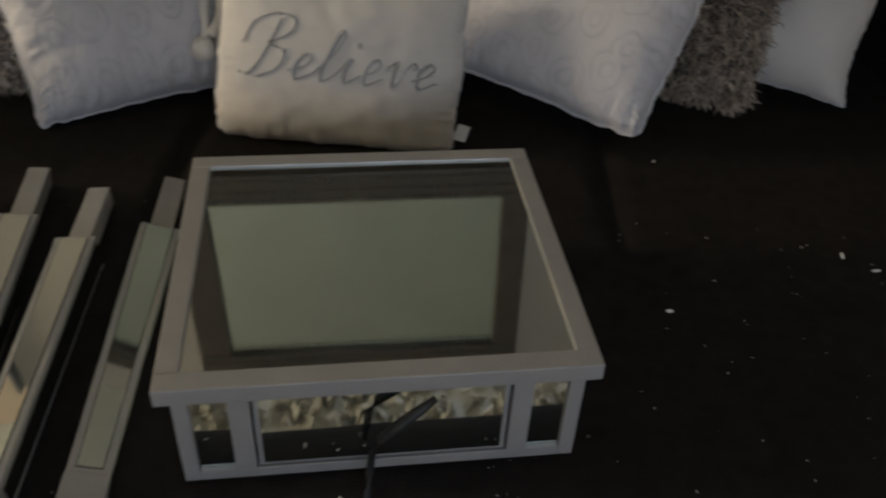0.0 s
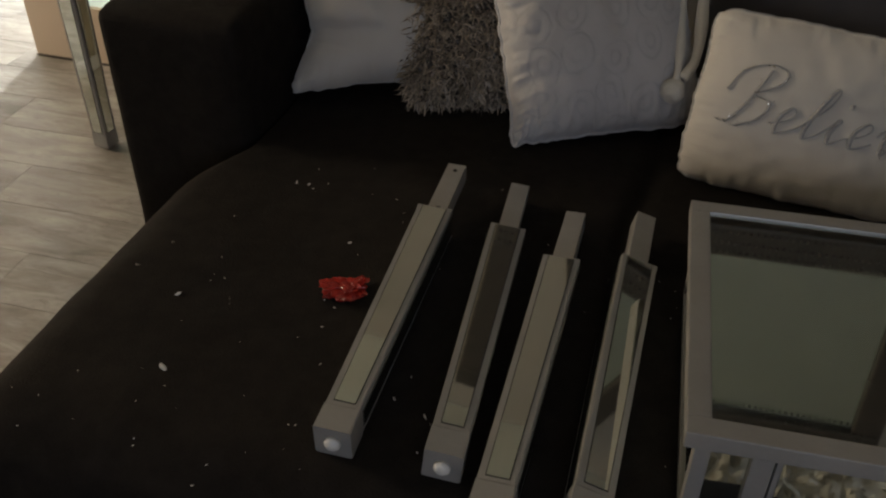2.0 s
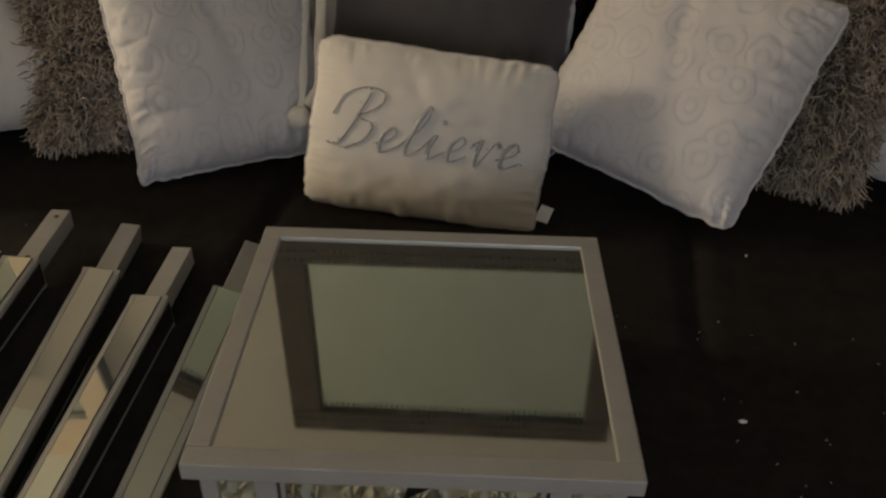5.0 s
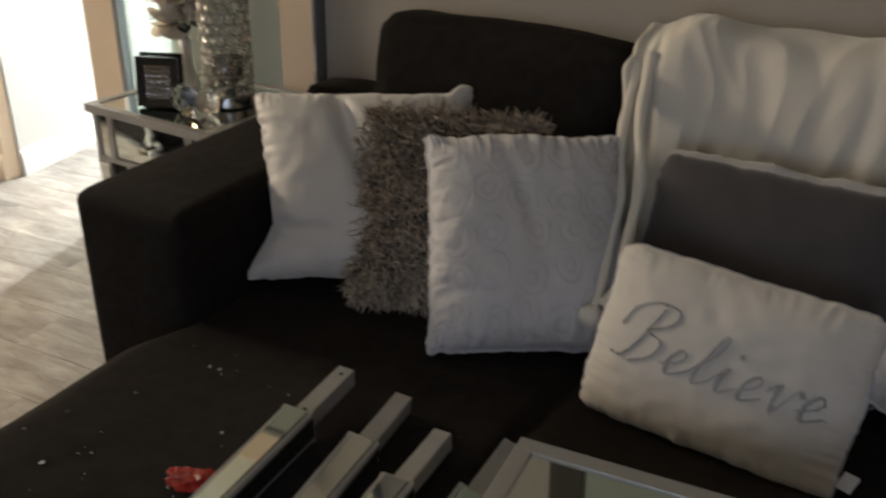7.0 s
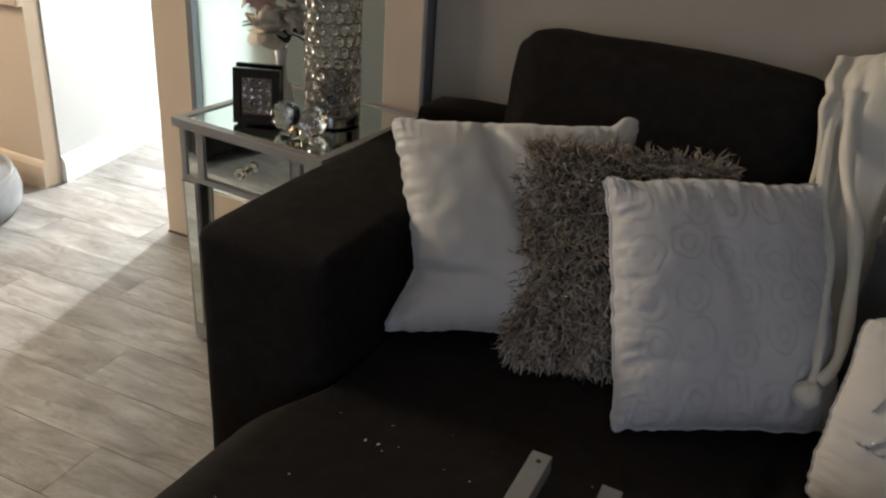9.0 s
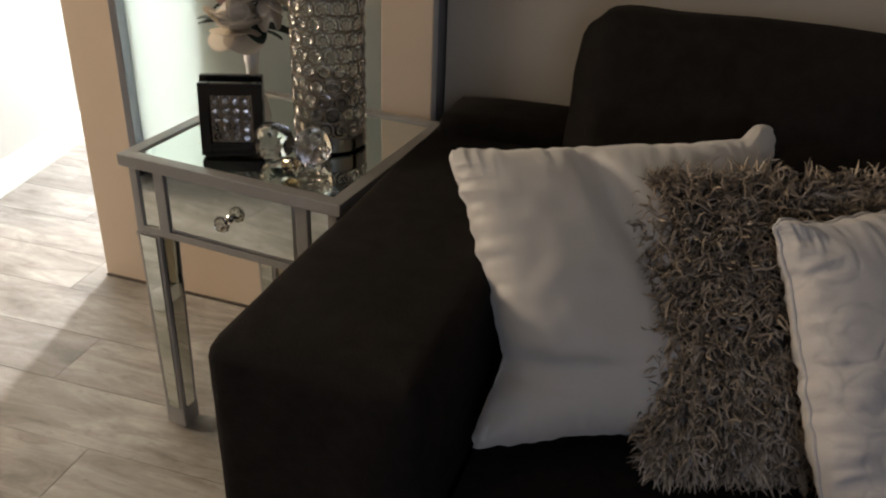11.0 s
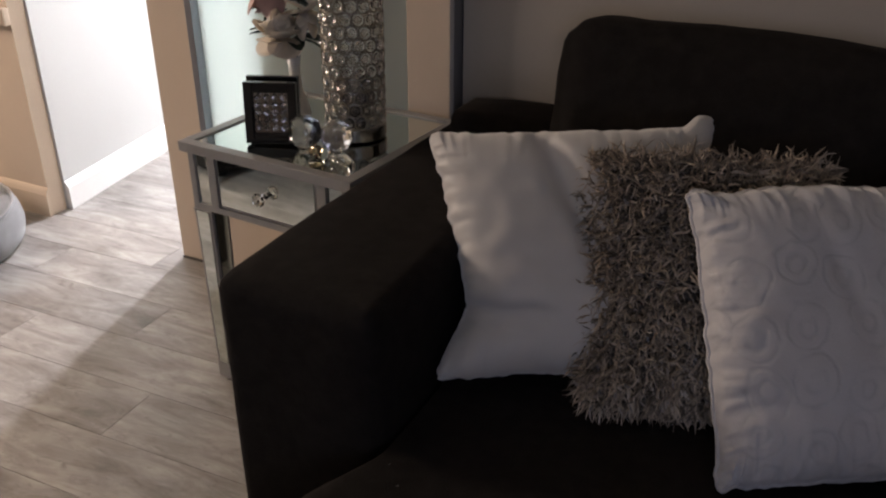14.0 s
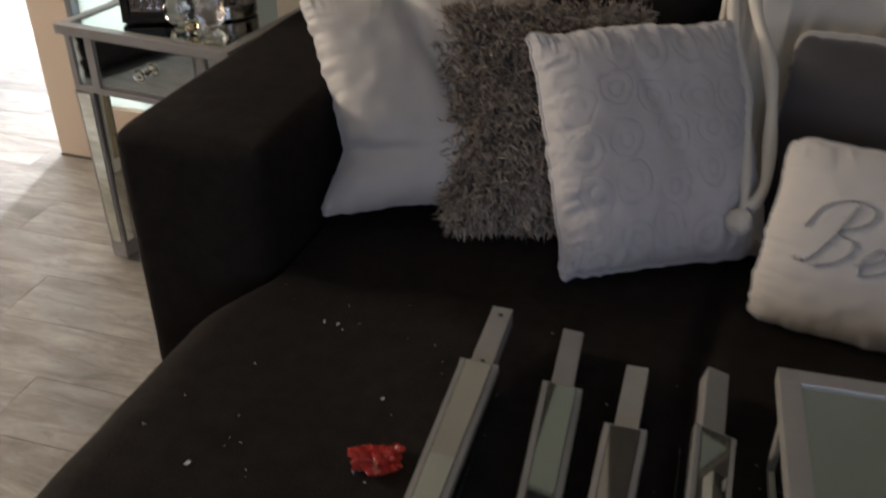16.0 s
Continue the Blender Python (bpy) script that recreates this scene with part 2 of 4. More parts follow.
M_RING = material("champagne_wire", (0.27, 0.245, 0.21), 0.42, 1.0, 0.1, 30, 100, 0.0)
M_CRYSTAL = glassy("crystal", (0.97, 0.96, 0.94), 0.0, 1.55)
M_BEAD = glassy("lamp_crystal", (0.84, 0.81, 0.77), 0.25, 1.38)
M_BALL = glassy("cut_crystal", (1.0, 0.985, 0.975), 0.05, 1.50)
M_BLACKGLASS = material("black_glass", (0.012, 0.012, 0.013), 0.12, 0, 0.1, 10, 60, 0.0)
M_PINK = petal_mat("rose_gold_petal", (0.72, 0.53, 0.46))
M_PETAL = petal_mat("cream_petal", (0.82, 0.76, 0.66))
M_LEAF = material("dark_leaf", (0.03, 0.045, 0.03), 0.5, 0, 0.2, 20, 100, 0.1)
M_RED = material("red_cellophane", (0.48, 0.028, 0.018), 0.22, 0, 0.35, 40, 200, 0.2)
M_RED.node_tree.nodes["Principled BSDF"].inputs["Transmission Weight"].default_value = 0.25
M_CHIP = material("white_chip", (0.72, 0.70, 0.66), 0.7)
M_BLACK = material("black_cord", (0.010, 0.010, 0.010), 0.6)
M_BED = material("grey_plush", (0.24, 0.235, 0.23), 0.95, 0, 0.2, 14, 240, 0.6, sheen=0.4)
M_BEDIN = material("dark_grey_fleece", (0.15, 0.145, 0.14), 0.95, 0, 0.25, 30, 200, 0.8, sheen=0.4, dist=0.006)
M_DARKFRAME = material("dark_brown_frame", (0.065, 0.052, 0.042), 0.45, 0, 0.2, 14, 90, 0.2)
M_RUG = material("ivory_shag", (0.52, 0.49, 0.43), 0.9, 0, 0.2, 10, 150, 0.3, island="island")
M_FROST = frosted_mat("frosted_glass")
M_GEM = material("sequin_silver", (0.82, 0.81, 0.78), 0.08, 1.0, 0.05, 30, 100, 0.0)
M_GLITTER = material("silver_glitter", (0.40, 0.39, 0.375), 0.38, 0.3, 0.30, 300, 900, 0.6)
M_ALU = material("brushed_aluminium", (0.27, 0.28, 0.31), 0.4, 0.8, 0.06, 20, 200, 0.05)


# ---- mesh helpers ----
def finish(name, bm, mat, parent=None, label="", smooth=False):
    me = bpy.data.meshes.new(name)
    bm.to_mesh(me)
    bm.free()
    me.materials.append(mat)
    if smooth:
        for p in me.polygons:
            p.use_smooth = True
    ob = new(name, me)
    if parent is not None:
        ob.parent = parent
    if label:
        tagged(ob, label)
    return ob


def part(name, bm, mat, parent, label="", smooth=False):
    return finish(name, bm, mat, parent, label, smooth)


def box(x0, x1, y0, y1, z0, z1, bevel=0.0, seg=2, bm=None):
    own = bmesh.new()
    bmesh.ops.create_cube(own, size=1)
    for v in own.verts:
        v.co = Vector((x0 + (v.co.x + .5) * (x1 - x0), y0 + (v.co.y + .5) * (y1 - y0), z0 + (v.co.z + .5) * (z1 - z0)))
    if bevel:
        bmesh.ops.bevel(own, geom=own.edges[:], offset=bevel, segments=seg, affect="EDGES", profile=0.6)
    if bm is None:
        return own
    me = bpy.data.meshes.new("t")
    own.to_mesh(me)
    own.free()
    bm.from_mesh(me)
    bpy.data.meshes.remove(me)
    return bm


def tube(bm, pts, r, n=8, closed=False):
    """A round tube along points; r is one radius or one for each point."""
    rings = []
    pts = [Vector(p) for p in pts]
    for i, p in enumerate(pts):
        a, b = (pts[i - 1], pts[(i + 1) % len(pts)]) if closed else (pts[max(i - 1, 0)], pts[min(i + 1, len(pts) - 1)])
        d = (b - a).normalized()
        s = d.cross(Vector((0.1, 0.2, 1)) if abs(d.z) < 0.9 else Vector((1, 0.1, 0))).normalized()
        u = s.cross(d)
        rad = r[i] if isinstance(r, (list, tuple)) else r
        rings.append([bm.verts.new(p + rad * (math.cos(2 * math.pi * k / n) * s + math.sin(2 * math.pi * k / n) * u)) for k in range(n)])
    m = len(rings)
    for i in range(m if closed else m - 1):
        a, b = rings[i], rings[(i + 1) % m]
        for k in range(n):
            bm.faces.new((a[k], a[(k + 1) % n], b[(k + 1) % n], b[k]))
    if not closed:
        bm.faces.new(rings[0][::-1])
        bm.faces.new(rings[-1])
    return bm


def lathe(bm, profile, n=32, centre=(0, 0, 0)):
    c = Vector(centre)
    rings = [[bm.verts.new(c + Vector((r * math.cos(2 * math.pi * k / n), r * math.sin(2 * math.pi * k / n), z))) for k in range(n)] for r, z in profile]
    for a, b in zip(rings, rings[1:]):
        for k in range(n):
            bm.faces.new((a[k], a[(k + 1) % n], b[(k + 1) % n], b[k]))
    bm.faces.new(rings[0][::-1])
    bm.faces.new(rings[-1])
    return bm


def thing(name, m, label, category, group="", kind=""):
    e = new(name)
    e.matrix_world = m
    return tagged(e, label, category, group, kind)


WALL = pose(-1.313, 1.478, 0, 0, 0, 5)      # the back wall's line: x along it, y into it

# ---- the structure ----
floor = finish("floor", box(-4.2, 4.2, -3.2, 5.0, -0.06, -0.003), M_JOINT)
tagged(floor, "pale limed wood-look plank floor, worn and blotchy", "floor", kind="structure")
ceil_ob = finish("ceiling", box(-4.2, 4.2, -3.2, 5.0, 2.42, 2.5), M_CEIL)
tagged(ceil_ob, "plain pale matt ceiling", "ceiling", kind="structure")


def wall(name, m, x0, x1, y0, y1, z0, z1, mat, label):
    ob = finish(name, box(x0, x1, y0, y1, z0, z1), mat)
    ob.matrix_world = m
    return tagged(ob, label, "wall", kind="structure")


# the back wall right of the glazed panel, its foot and head, and the pier by the hall opening
wall("wall_back", WALL, 1.03, 5.4, 0.0, 0.12, 0, 2.42, M_WALL, "plain grey painted wall behind the sofa")
wall("wall_pier", WALL, 0.0, 0.155, 0.0, 0.12, 0, 2.42, M_BEIGE, "beige painted pier beside the hall opening")
wall("wall_below_panel", WALL, 0.155, 1.03, 0.0, 0.12, 0, 0.20, M_BEIGE, "beige painted wall below the glazed panel")
wall("wall_above_panel", WALL, 0.155, 1.03, 0.0, 0.12, 2.2, 2.42, M_BEIGE, "beige painted wall above the glazed panel")
wall("wall_above_opening", WALL, -0.66, 0.0, 0.0, 0.12, 2.08, 2.42, M_BEIGE, "beige wall over the hall opening")
wall("wall_left_of_opening", WALL, -2.9, -0.66, 0.04, 0.12, 0, 2.42, M_BEIGE, "beige painted wall beside the hall opening")
HALL = pose(-1.962, 1.50, 0, 0, 0, 105.5)
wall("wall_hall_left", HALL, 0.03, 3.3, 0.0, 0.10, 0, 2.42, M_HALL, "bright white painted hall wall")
# unseen wall added behind the pane, so hall light fades out across it
wall("wall_panel_blocker", WALL, 0.36, 0.44, 0.075, 3.2, 0, 2.42, M_WHITE, "unseen white wall added to keep light off the panel's right part")
wall("wall_hall_end", WALL, -2.0, 1.5, 3.2, 3.3, 0, 2.42, M_WHITE, "white end wall of the hall")
# unseen side wall; its opening is made up to let the warm light in
wall("wall_left_front", pose(-4.1, 0, 0), -0.1, 0.0, -3.2, -0.35, 0, 2.42, M_BEIGE, "unseen beige side wall before the opening added for light")
wall("wall_left_rear", pose(-4.1, 0, 0), -0.1, 0.0, 0.85, 2.0, 0, 2.42, M_BEIGE, "unseen beige side wall past the opening added for light")
wall("wall_over_added_opening", pose(-4.1, 0, 0), -0.1, 0.0, -0.35, 0.85, 2.1, 2.42, M_BEIGE, "unseen beige wall over the opening added for light")
wall("wall_right", pose(3.3, 0, 0), 0.0, 0.1, -3.2, 2.4, 0, 2.42, M_WALL, "grey side wall")
wall("wall_front_left", pose(0, -3.1, 0), -4.2, 1.1, -0.1, 0.0, 0, 2.42, M_WALL, "grey wall behind the viewer")
wall("wall_front_right", pose(0, -3.1, 0), 2.7, 4.2, -0.1, 0.0, 0, 2.42, M_WALL, "grey wall behind the viewer")
wall("wall_under_window", pose(0, -3.1, 0), 1.1, 2.7, -0.1, 0.0, 0, 0.9, M_WALL, "grey wall under the window")
wall("wall_over_window", pose(0, -3.1, 0), 1.1, 2.7, -0.1, 0.0, 2.1, 2.42, M_WALL, "grey wall over the window")


def baseboard(m, x0, x1, y, mat, label):
    bm = bmesh.new()
    prof = [(y, 0), (y - 0.016, 0), (y - 0.016, 0.085), (y - 0.010, 0.100), (y - 0.004, 0.108), (y, 0.110)]
    a = [bm.verts.new((x0, py, pz)) for py, pz in prof]
    b = [bm.verts.new((x1, py, pz)) for py, pz in prof]
    for k in range(len(prof)):
        j = (k + 1) % len(prof)
        bm.faces.new((a[k], a[j], b[j], b[k]))
    bm.faces.new(a[::-1])
    bm.faces.new(b)
    bmesh.ops.recalc_face_normals(bm, faces=bm.faces[:])
    ob = finish("baseboard", bm, mat)
    ob.matrix_world = m
    return tagged(ob, label, "baseboard", kind="structure")


baseboard(WALL, -2.9, -0.655, 0.04, M_BEIGE, "beige moulded baseboard")
baseboard(HALL, 0.03, 3.3, 0.0, M_WHITE, "white moulded baseboard of the hall")
# chair rail on the beige wall
rail = finish("trim", box(-2.9, -0.655, 0.012, 0.04, 0.70, 0.76, 0.008), M_BEIGE)
rail.matrix_world = WALL
tagged(rail, "beige moulded chair rail", "trim", kind="structure")

# dark strip added for the shaded gap between the wall's foot and the boards
foot = finish("trim", box(0.0, 0.89, -0.007, 0.0, 0.0, 0.007, 0.002), M_DARKFRAME)
foot.matrix_world = WALL
tagged(foot, "thin dark strip standing in for the shaded gap under the wall", "trim", kind="structure")

# glazed panel: frosted pane in a beige and aluminium frame
win = thing("window_1", WALL, "frosted glass panel in an aluminium and beige frame", "glass panel", kind="structure")
part("pane", box(0.175, 0.90, 0.02, 0.028, 0.20, 2.2), M_FROST, win, "greenish frosted glass")
part("window_frame", box(0.155, 0.178, -0.012, 0.05, 0.20, 2.2, 0.002), M_ALU, win, "aluminium stile")
part("window_frame", box(0.895, 1.015, -0.045, 0.05, 0.0, 2.2, 0.003), M_BEIGE, win, "beige painted stile")
part("window_frame", box(1.015, 1.027, -0.047, 0.05, 0.0, 2.2, 0.002), M_ALU, win, "aluminium edge strip")
part("window_frame", box(0.178, 0.895, 0.0, 0.05, 2.17, 2.2, 0.002), M_ALU, win, "aluminium head rail")

# ---- the sofa ----
SOFA = pose(-0.15, 0.58, 0, 0, 0, 5)         # origin: the outer front foot of the near arm
SEAT = 0.44


def soft_box(x0, x1, y0, y1, z0, z1, r, nx, ny, nz, puff=0.0, wob=0.0, seed=0.0):
    """A cushion-like block: rounded by r, its faces puffed out and slightly uneven."""
    bm = bmesh.new()
    bmesh.ops.create_cube(bm, size=2)
    bmesh.ops.subdivide_edges(bm, edges=bm.edges[:], cuts=max(nx, ny, nz), use_grid_fill=True)
    c = Vector(((x0 + x1) / 2, (y0 + y1) / 2, (z0 + z1) / 2))
    h = Vector(((x1 - x0) / 2, (y1 - y0) / 2, (z1 - z0) / 2))
    for v in bm.verts:
        s = v.co.copy()
        # crowd the loops towards the edges
        s = Vector([math.copysign(abs(a) ** 0.6, a) for a in s])
        p = Vector((s.x * h.x, s.y * h.y, s.z * h.z))
        q = Vector([max(-(h[k] - r), min(h[k] - r, p[k])) for k in range(3)])
        d = p - q
        if d.length > 1e-6:
            p = q + d.normalized() * r
        f = [max(0, 1 - a * a) for a in s]
        big = max(range(3), key=lambda k: abs(s[k]))
        o = [k for k in range(3) if k != big]
        p[big] += math.copysign(puff * (f[o[0]] * f[o[1]]) ** 0.5, s[big])
        n = noise.noise_vector((c + p) * 5 + Vector((seed, 0, 0)))
        n2 = noise.noise_vector((c + p) * 17 + Vector((seed, 3, 0)))
        v.co = c + p + wob * n + 0.3 * wob * n2
    bmesh.ops.recalc_face_normals(bm, faces=bm.faces[:])
    return bm


sofa = thing("sofa", SOFA, "large black fabric sofa with pulled-out deep seat, littered with chips", "sofa")


def seat_top(x, y):
    """Height of the seat's cover over the sofa's own plan: slightly sagging and rumpled."""
    z = SEAT + 0.006 * noise.noise(Vector((x * 3.1, y * 3.1, 0.3))) + 0.003 * noise.noise(Vector((x * 11, y * 11, 2.0)))
    z += 0.016 * math.exp(-((x - 0.72) / 0.16) ** 2 - ((y + 0.20) / 0.22) ** 2)
    for xc in (1.045, 1.83):
        z -= 0.020 * math.exp(-((x - xc - 0.02 * math.sin(y * 5)) / 0.022) ** 2) * max(0, min(1, (y + 0.55) * 1.6))
    # slack creases beside the cushions' gap
    z += 0.010 * noise.noise(Vector((x * 15 + y * 3, y * 1.6, 7.0))) * math.exp(-((x - 1.03) / 0.20) ** 2) * max(0, min(1, y * 1.8))
    return z


def seat_mesh():
    """One cover over the seat: top, rolled edges and skirt down to the floor."""
    bm = bmesh.new()
    nx, ny = 190, 90
    x0, x1, y0, y1 = 0.172, 2.70, -0.80, 0.86
    grid = []
    for j in range(ny + 1):
        row = []
        for i in range(nx + 1):
            x, y = x0 + (x1 - x0) * i / nx, y0 + (y1 - y0) * j / ny
            # rounded front corners in plan
            R = 0.10
            for xc, sgn in ((x0 + R, -1), (x1 - R, 1)):
                if (x - xc) * sgn > 0 and y < y0 + R:
                    dx, dy = abs(x - xc) / R, (y0 + R - y) / R
                    m = max(dx, dy)
                    l = math.hypot(dx, dy)
                    if l > 1e-6:
                        x, y = xc + sgn * dx * m / l * R, y0 + R - dy * m / l * R
            # the cover tucks in beside the arm
            if y > -0.25:
                t = min(1, (y + 0.25) / 0.25)
                x = max(x, x0 + 0.118 * t * t * (3 - 2 * t))
            edge = min(i, nx - i) / nx * (x1 - x0), j / ny * (y1 - y0)
            d = min(edge)
            drop = 0.060 * max(0, 1 - d / 0.10) ** 2
            row.append(bm.verts.new((x, y, seat_top(x, y) - drop)))
        grid.append(row)
    for j in range(ny):
        for i in range(nx):
            bm.faces.new((grid[j][i], grid[j][i + 1], grid[j + 1][i + 1], grid[j + 1][i]))
    rim = [grid[j][0] for j in range(ny, -1, -1)] + grid[0][1:] + [grid[j][nx] for j in range(1, ny + 1)]
    low = rim
    for z, out in ((0.34, 0.008), (0.20, 0.006), (0.05, -0.004)):
        nxt = []
        for v in rim:
            c = Vector((1.43, 0.0, 0))
            d = (Vector((v.co.x, v.co.y, 0)) - c).normalized()
            w = 0.006 * noise.noise(Vector((v.co.x * 6, v.co.y * 6, z * 4)))
            nxt.append(bm.verts.new((v.co.x + d.x * (out + w), v.co.y + d.y * (out + w), z)))
        for k in range(len(rim) - 1):
            bm.faces.new((low[k], low[k + 1], nxt[k + 1], nxt[k]))
        low = nxt
    bmesh.ops.recalc_face_normals(bm, faces=bm.faces[:])
    return bm


part("seat", seat_mesh(), M_SOFA, sofa, smooth=True)
part("arm", soft_box(-0.026, 0.272, -0.008, 0.93, 0.04, 0.68, 0.022, 16, 16, 16, 0.008, 0.004, 1), M_SOFA, sofa, smooth=True)
part("arm", soft_box(2.60, 2.87, 0.0, 0.93, 0.04, 0.68, 0.035, 14, 14, 14, 0.008, 0.004, 2), M_SOFA, sofa, smooth=True)
part("back_frame", soft_box(0.0, 2.87, 0.80, 0.97, 0.04, 0.73, 0.03, 16, 10, 10, 0.0, 0.004, 3), M_SOFA, sofa, smooth=True)
for k, (a, b) in enumerate(((0.284, 0.972), (0.980, 1.655), (1.668, 2.585))):
    bc = soft_box(a, b, -0.105, 0.105, -0.29, 0.27, 0.047, 16, 16, 16, 0.016, 0.010, 10 + k)
    lean = Matrix.Translation((0, 0.80, 0.695 - 0.006 * k)) @ pose(0, 0, 0, -9, 0, 0) @ Matrix.Translation((a, 0, 0)) @ pose(0, 0, 0, 0, 1.6 if k == 0 else 0.4, 0) @ Matrix.Translation((-a, 0, 0))
    for v in bc.verts:
        v.co = lean @ v.co
    part("back_cushion", bc, M_SOFA, sofa, smooth=True)


# ---- cushions ----
def frame_of(tl, tr, bl):
    """A cushion's pose from three of its corners: x along its top, y up its side, z out of its face; and its two lengths."""
    tl, tr, bl = Vector(tl), Vector(tr), Vector(bl)
    u, w = (tr - tl).normalized(), (tr - tl).length
    v = tl - bl
    v = v - u * v.dot(u)
    h = v.length
    v.normalize()
    n = u.cross(v)
    c = tl + u * w / 2 - v * h / 2
    m = Matrix((u, v, n)).transposed().to_4x4()
    m.translation = c
    return m, w, h


def pucker(u, a, seed):
    """Creases drawn in by a seam: u runs along it, a is the way in from it."""
    w = u * 8.5 + 1.4 * noise.noise(Vector((u * 2.3, seed, 0.0))) + a * 4.0 * noise.noise(Vector((u * 2.6, seed, 5.0)))
    n1 = noise.noise(Vector((w, a * 1.6, seed)))
    n2 = noise.noise(Vector((w * 2.4, a * 2.4, seed + 9)))
    reach = 0.15 + 0.16 * abs(noise.noise(Vector((u * 3.7, seed, 8.0))))
    return ((0.30 - abs(n1)) * 1.5 + (0.26 - abs(n2)) * 0.7) * min(1.0, a / 0.05) * math.exp(-(a / reach) ** 1.5)


# how each cover is drawn in: strength of the seam creases, of the long folds, and the way its sides bow
SATIN = dict(crease=0.042, fold=1.0, bow=(0.13, 0.07), flank="corner", ear=True)
BROCADE = dict(crease=0.115, fold=0.25, bow=(0.115, 0.070), flank="lobed", ear=False)
PLUSH = dict(crease=0.055, fold=0.12, bow=(0.035, 0.035), flank="lobed", ear=False)
PLAIN = dict(crease=0.030, fold=0.10, bow=(0.030, 0.030), flank="lobed", ear=False)


def pillow_z(s, t, thick, seed, cut):
    e = max(0.0, (1 - s ** 4)) * max(0.0, (1 - t ** 4))
    e2 = max(0.0, (1 - s * s)) * max(0.0, (1 - t * t))
    z = thick / 2 * (0.40 * e ** 0.5 + 0.60 * e2 ** 0.55)
    # creases running in from the four seams
    rim = e2 ** 0.18
    slack = 0.35 if t < 0 and cut is PLUSH else 1.0
    z += thick * cut["crease"] * rim * (pucker(t, 1 - abs(s), seed + (s > 0)) + slack * pucker(s, 1 - abs(t), seed + 3 + (t > 0)))
    fold = cut["fold"]
    # a sharp crease in from the drawn-in flank, forking once
    d = t + 0.40 + 0.10 * (s + 1) + 0.06 * noise.noise(Vector((s * 3, 0, seed)))
    z -= fold * thick * 0.12 * math.exp(-abs(d) / 0.05) * max(0, -s - 0.10) ** 1.2 * e2 ** 0.2
    z -= fold * thick * 0.26 / (1 + math.exp(max(-40, min(40, d / 0.025)))) * math.exp(-max(0, -d) / 0.35) * max(0, -s - 0.02) ** 0.8 * e2 ** 0.2
    d = t + 0.47 + 0.34 * (s + 1)
    z -= fold * thick * 0.07 * math.exp(-abs(d) / 0.045) * max(0, -s - 0.25) * e2 ** 0.2
    # a broad slanting hollow from the top seam
    d = s + 0.26 + 0.32 * (t - 1) + 0.06 * noise.noise(Vector((t * 2, 3, seed)))
    z -= fold * thick * 0.17 * math.exp(-(d / 0.085) ** 2) * min(1, max(0, t + 0.5)) * e2 ** 0.3
    z += thick * 0.045 * e2 ** 0.5 * noise.noise(Vector((s * 1.7, t * 1.7, seed + 4)))
    z += thick * 0.016 * e2 ** 0.3 * noise.noise(Vector((s * 6, t * 6, seed + 8)))
    if cut["ear"]:                            # the corner that stands up from its own fold
        z -= thick * 0.10 * math.exp(-((s + t - 1.62) / 0.05) ** 2) * max(0, s - 0.4) * max(0, t - 0.4)
    return z


def pillow_xy(s, t, w, h, cut):
    px, py = cut["bow"]
    if cut["flank"] == "corner":              # straight in to the crease, then flaring out to the lower corner
        side = (1 - t) / 1.40 if t > -0.40 else (t + 1) / 0.60
        side = 2.0 * px * (1 - (1 - min(1, side)) ** 1.25) if s < 0 else px * (1 - abs(t) ** 4.5)
    else:                                     # sides nearly straight between four small lobes
        side = px * (1 - abs(t) ** 7)
    x = w / 2 * s * (1 - side * s * s)
    y = h / 2 * t * (1 - py * (1 - abs(s) ** (7 if cut["flank"] == "lobed" else 5)) * t * t)
    c = 1 - 0.016 * abs(s * t) ** 3 - (0.075 if cut["flank"] == "lobed" else 0.042) * abs(s * t) ** 14
    x, y = x * c, y * c
    if cut["ear"]:
        a = max(0.0, min(1.0, (s - 0.74) / 0.13))
        up = a * a * (3 - 2 * a) * max(0, t - 0.3) / 0.7
        y += h * 0.046 * up * (1 - 0.4 * max(0, s - 0.9) / 0.1)
        x += w * 0.008 * up
    x += w * (0.012 * noise.noise(Vector((t * 3.1, s * 1.3, w * 40))) + 0.009 * noise.noise(Vector((t * 13, s, w * 30)))) * abs(s) ** 3
    y += h * (0.012 * noise.noise(Vector((s * 3.1, t * 1.3, h * 50))) + 0.009 * noise.noise(Vector((s * 13, t, h * 30)))) * abs(t) ** 3
    return x, y


def pillow_mesh(w, h, thick, cut, seed, n=44):
    bm = bmesh.new()
    sheets = []
    for side in (1, -1):
        rows = []
        for j in range(n + 1):
            row = []
            for i in range(n + 1):
                # an even grid, drawn together a little towards the seams
                s, t = [0.45 * a + 0.55 * math.sin(math.pi / 2 * a) for a in (2 * i / n - 1, 2 * j / n - 1)]
                x, y = pillow_xy(s, t, w, h, cut)
                border = i in (0, n) or j in (0, n)
                if side == -1 and border:
                    row.append(sheets[0][j][i])
                    continue
                z = 0.004 * noise.noise(Vector((s * 5, t * 5, seed))) if border else side * pillow_z(s, t, thick, seed + (0 if side > 0 else 30), cut)
                row.append(bm.verts.new((x, y, z)))
            rows.append(row)
        sheets.append(rows)
        for j in range(n):
            for i in range(n):
                q = (rows[j][i], rows[j][i + 1], rows[j + 1][i + 1], rows[j + 1][i])
                bm.faces.new(q if side > 0 else q[::-1])
    return bm


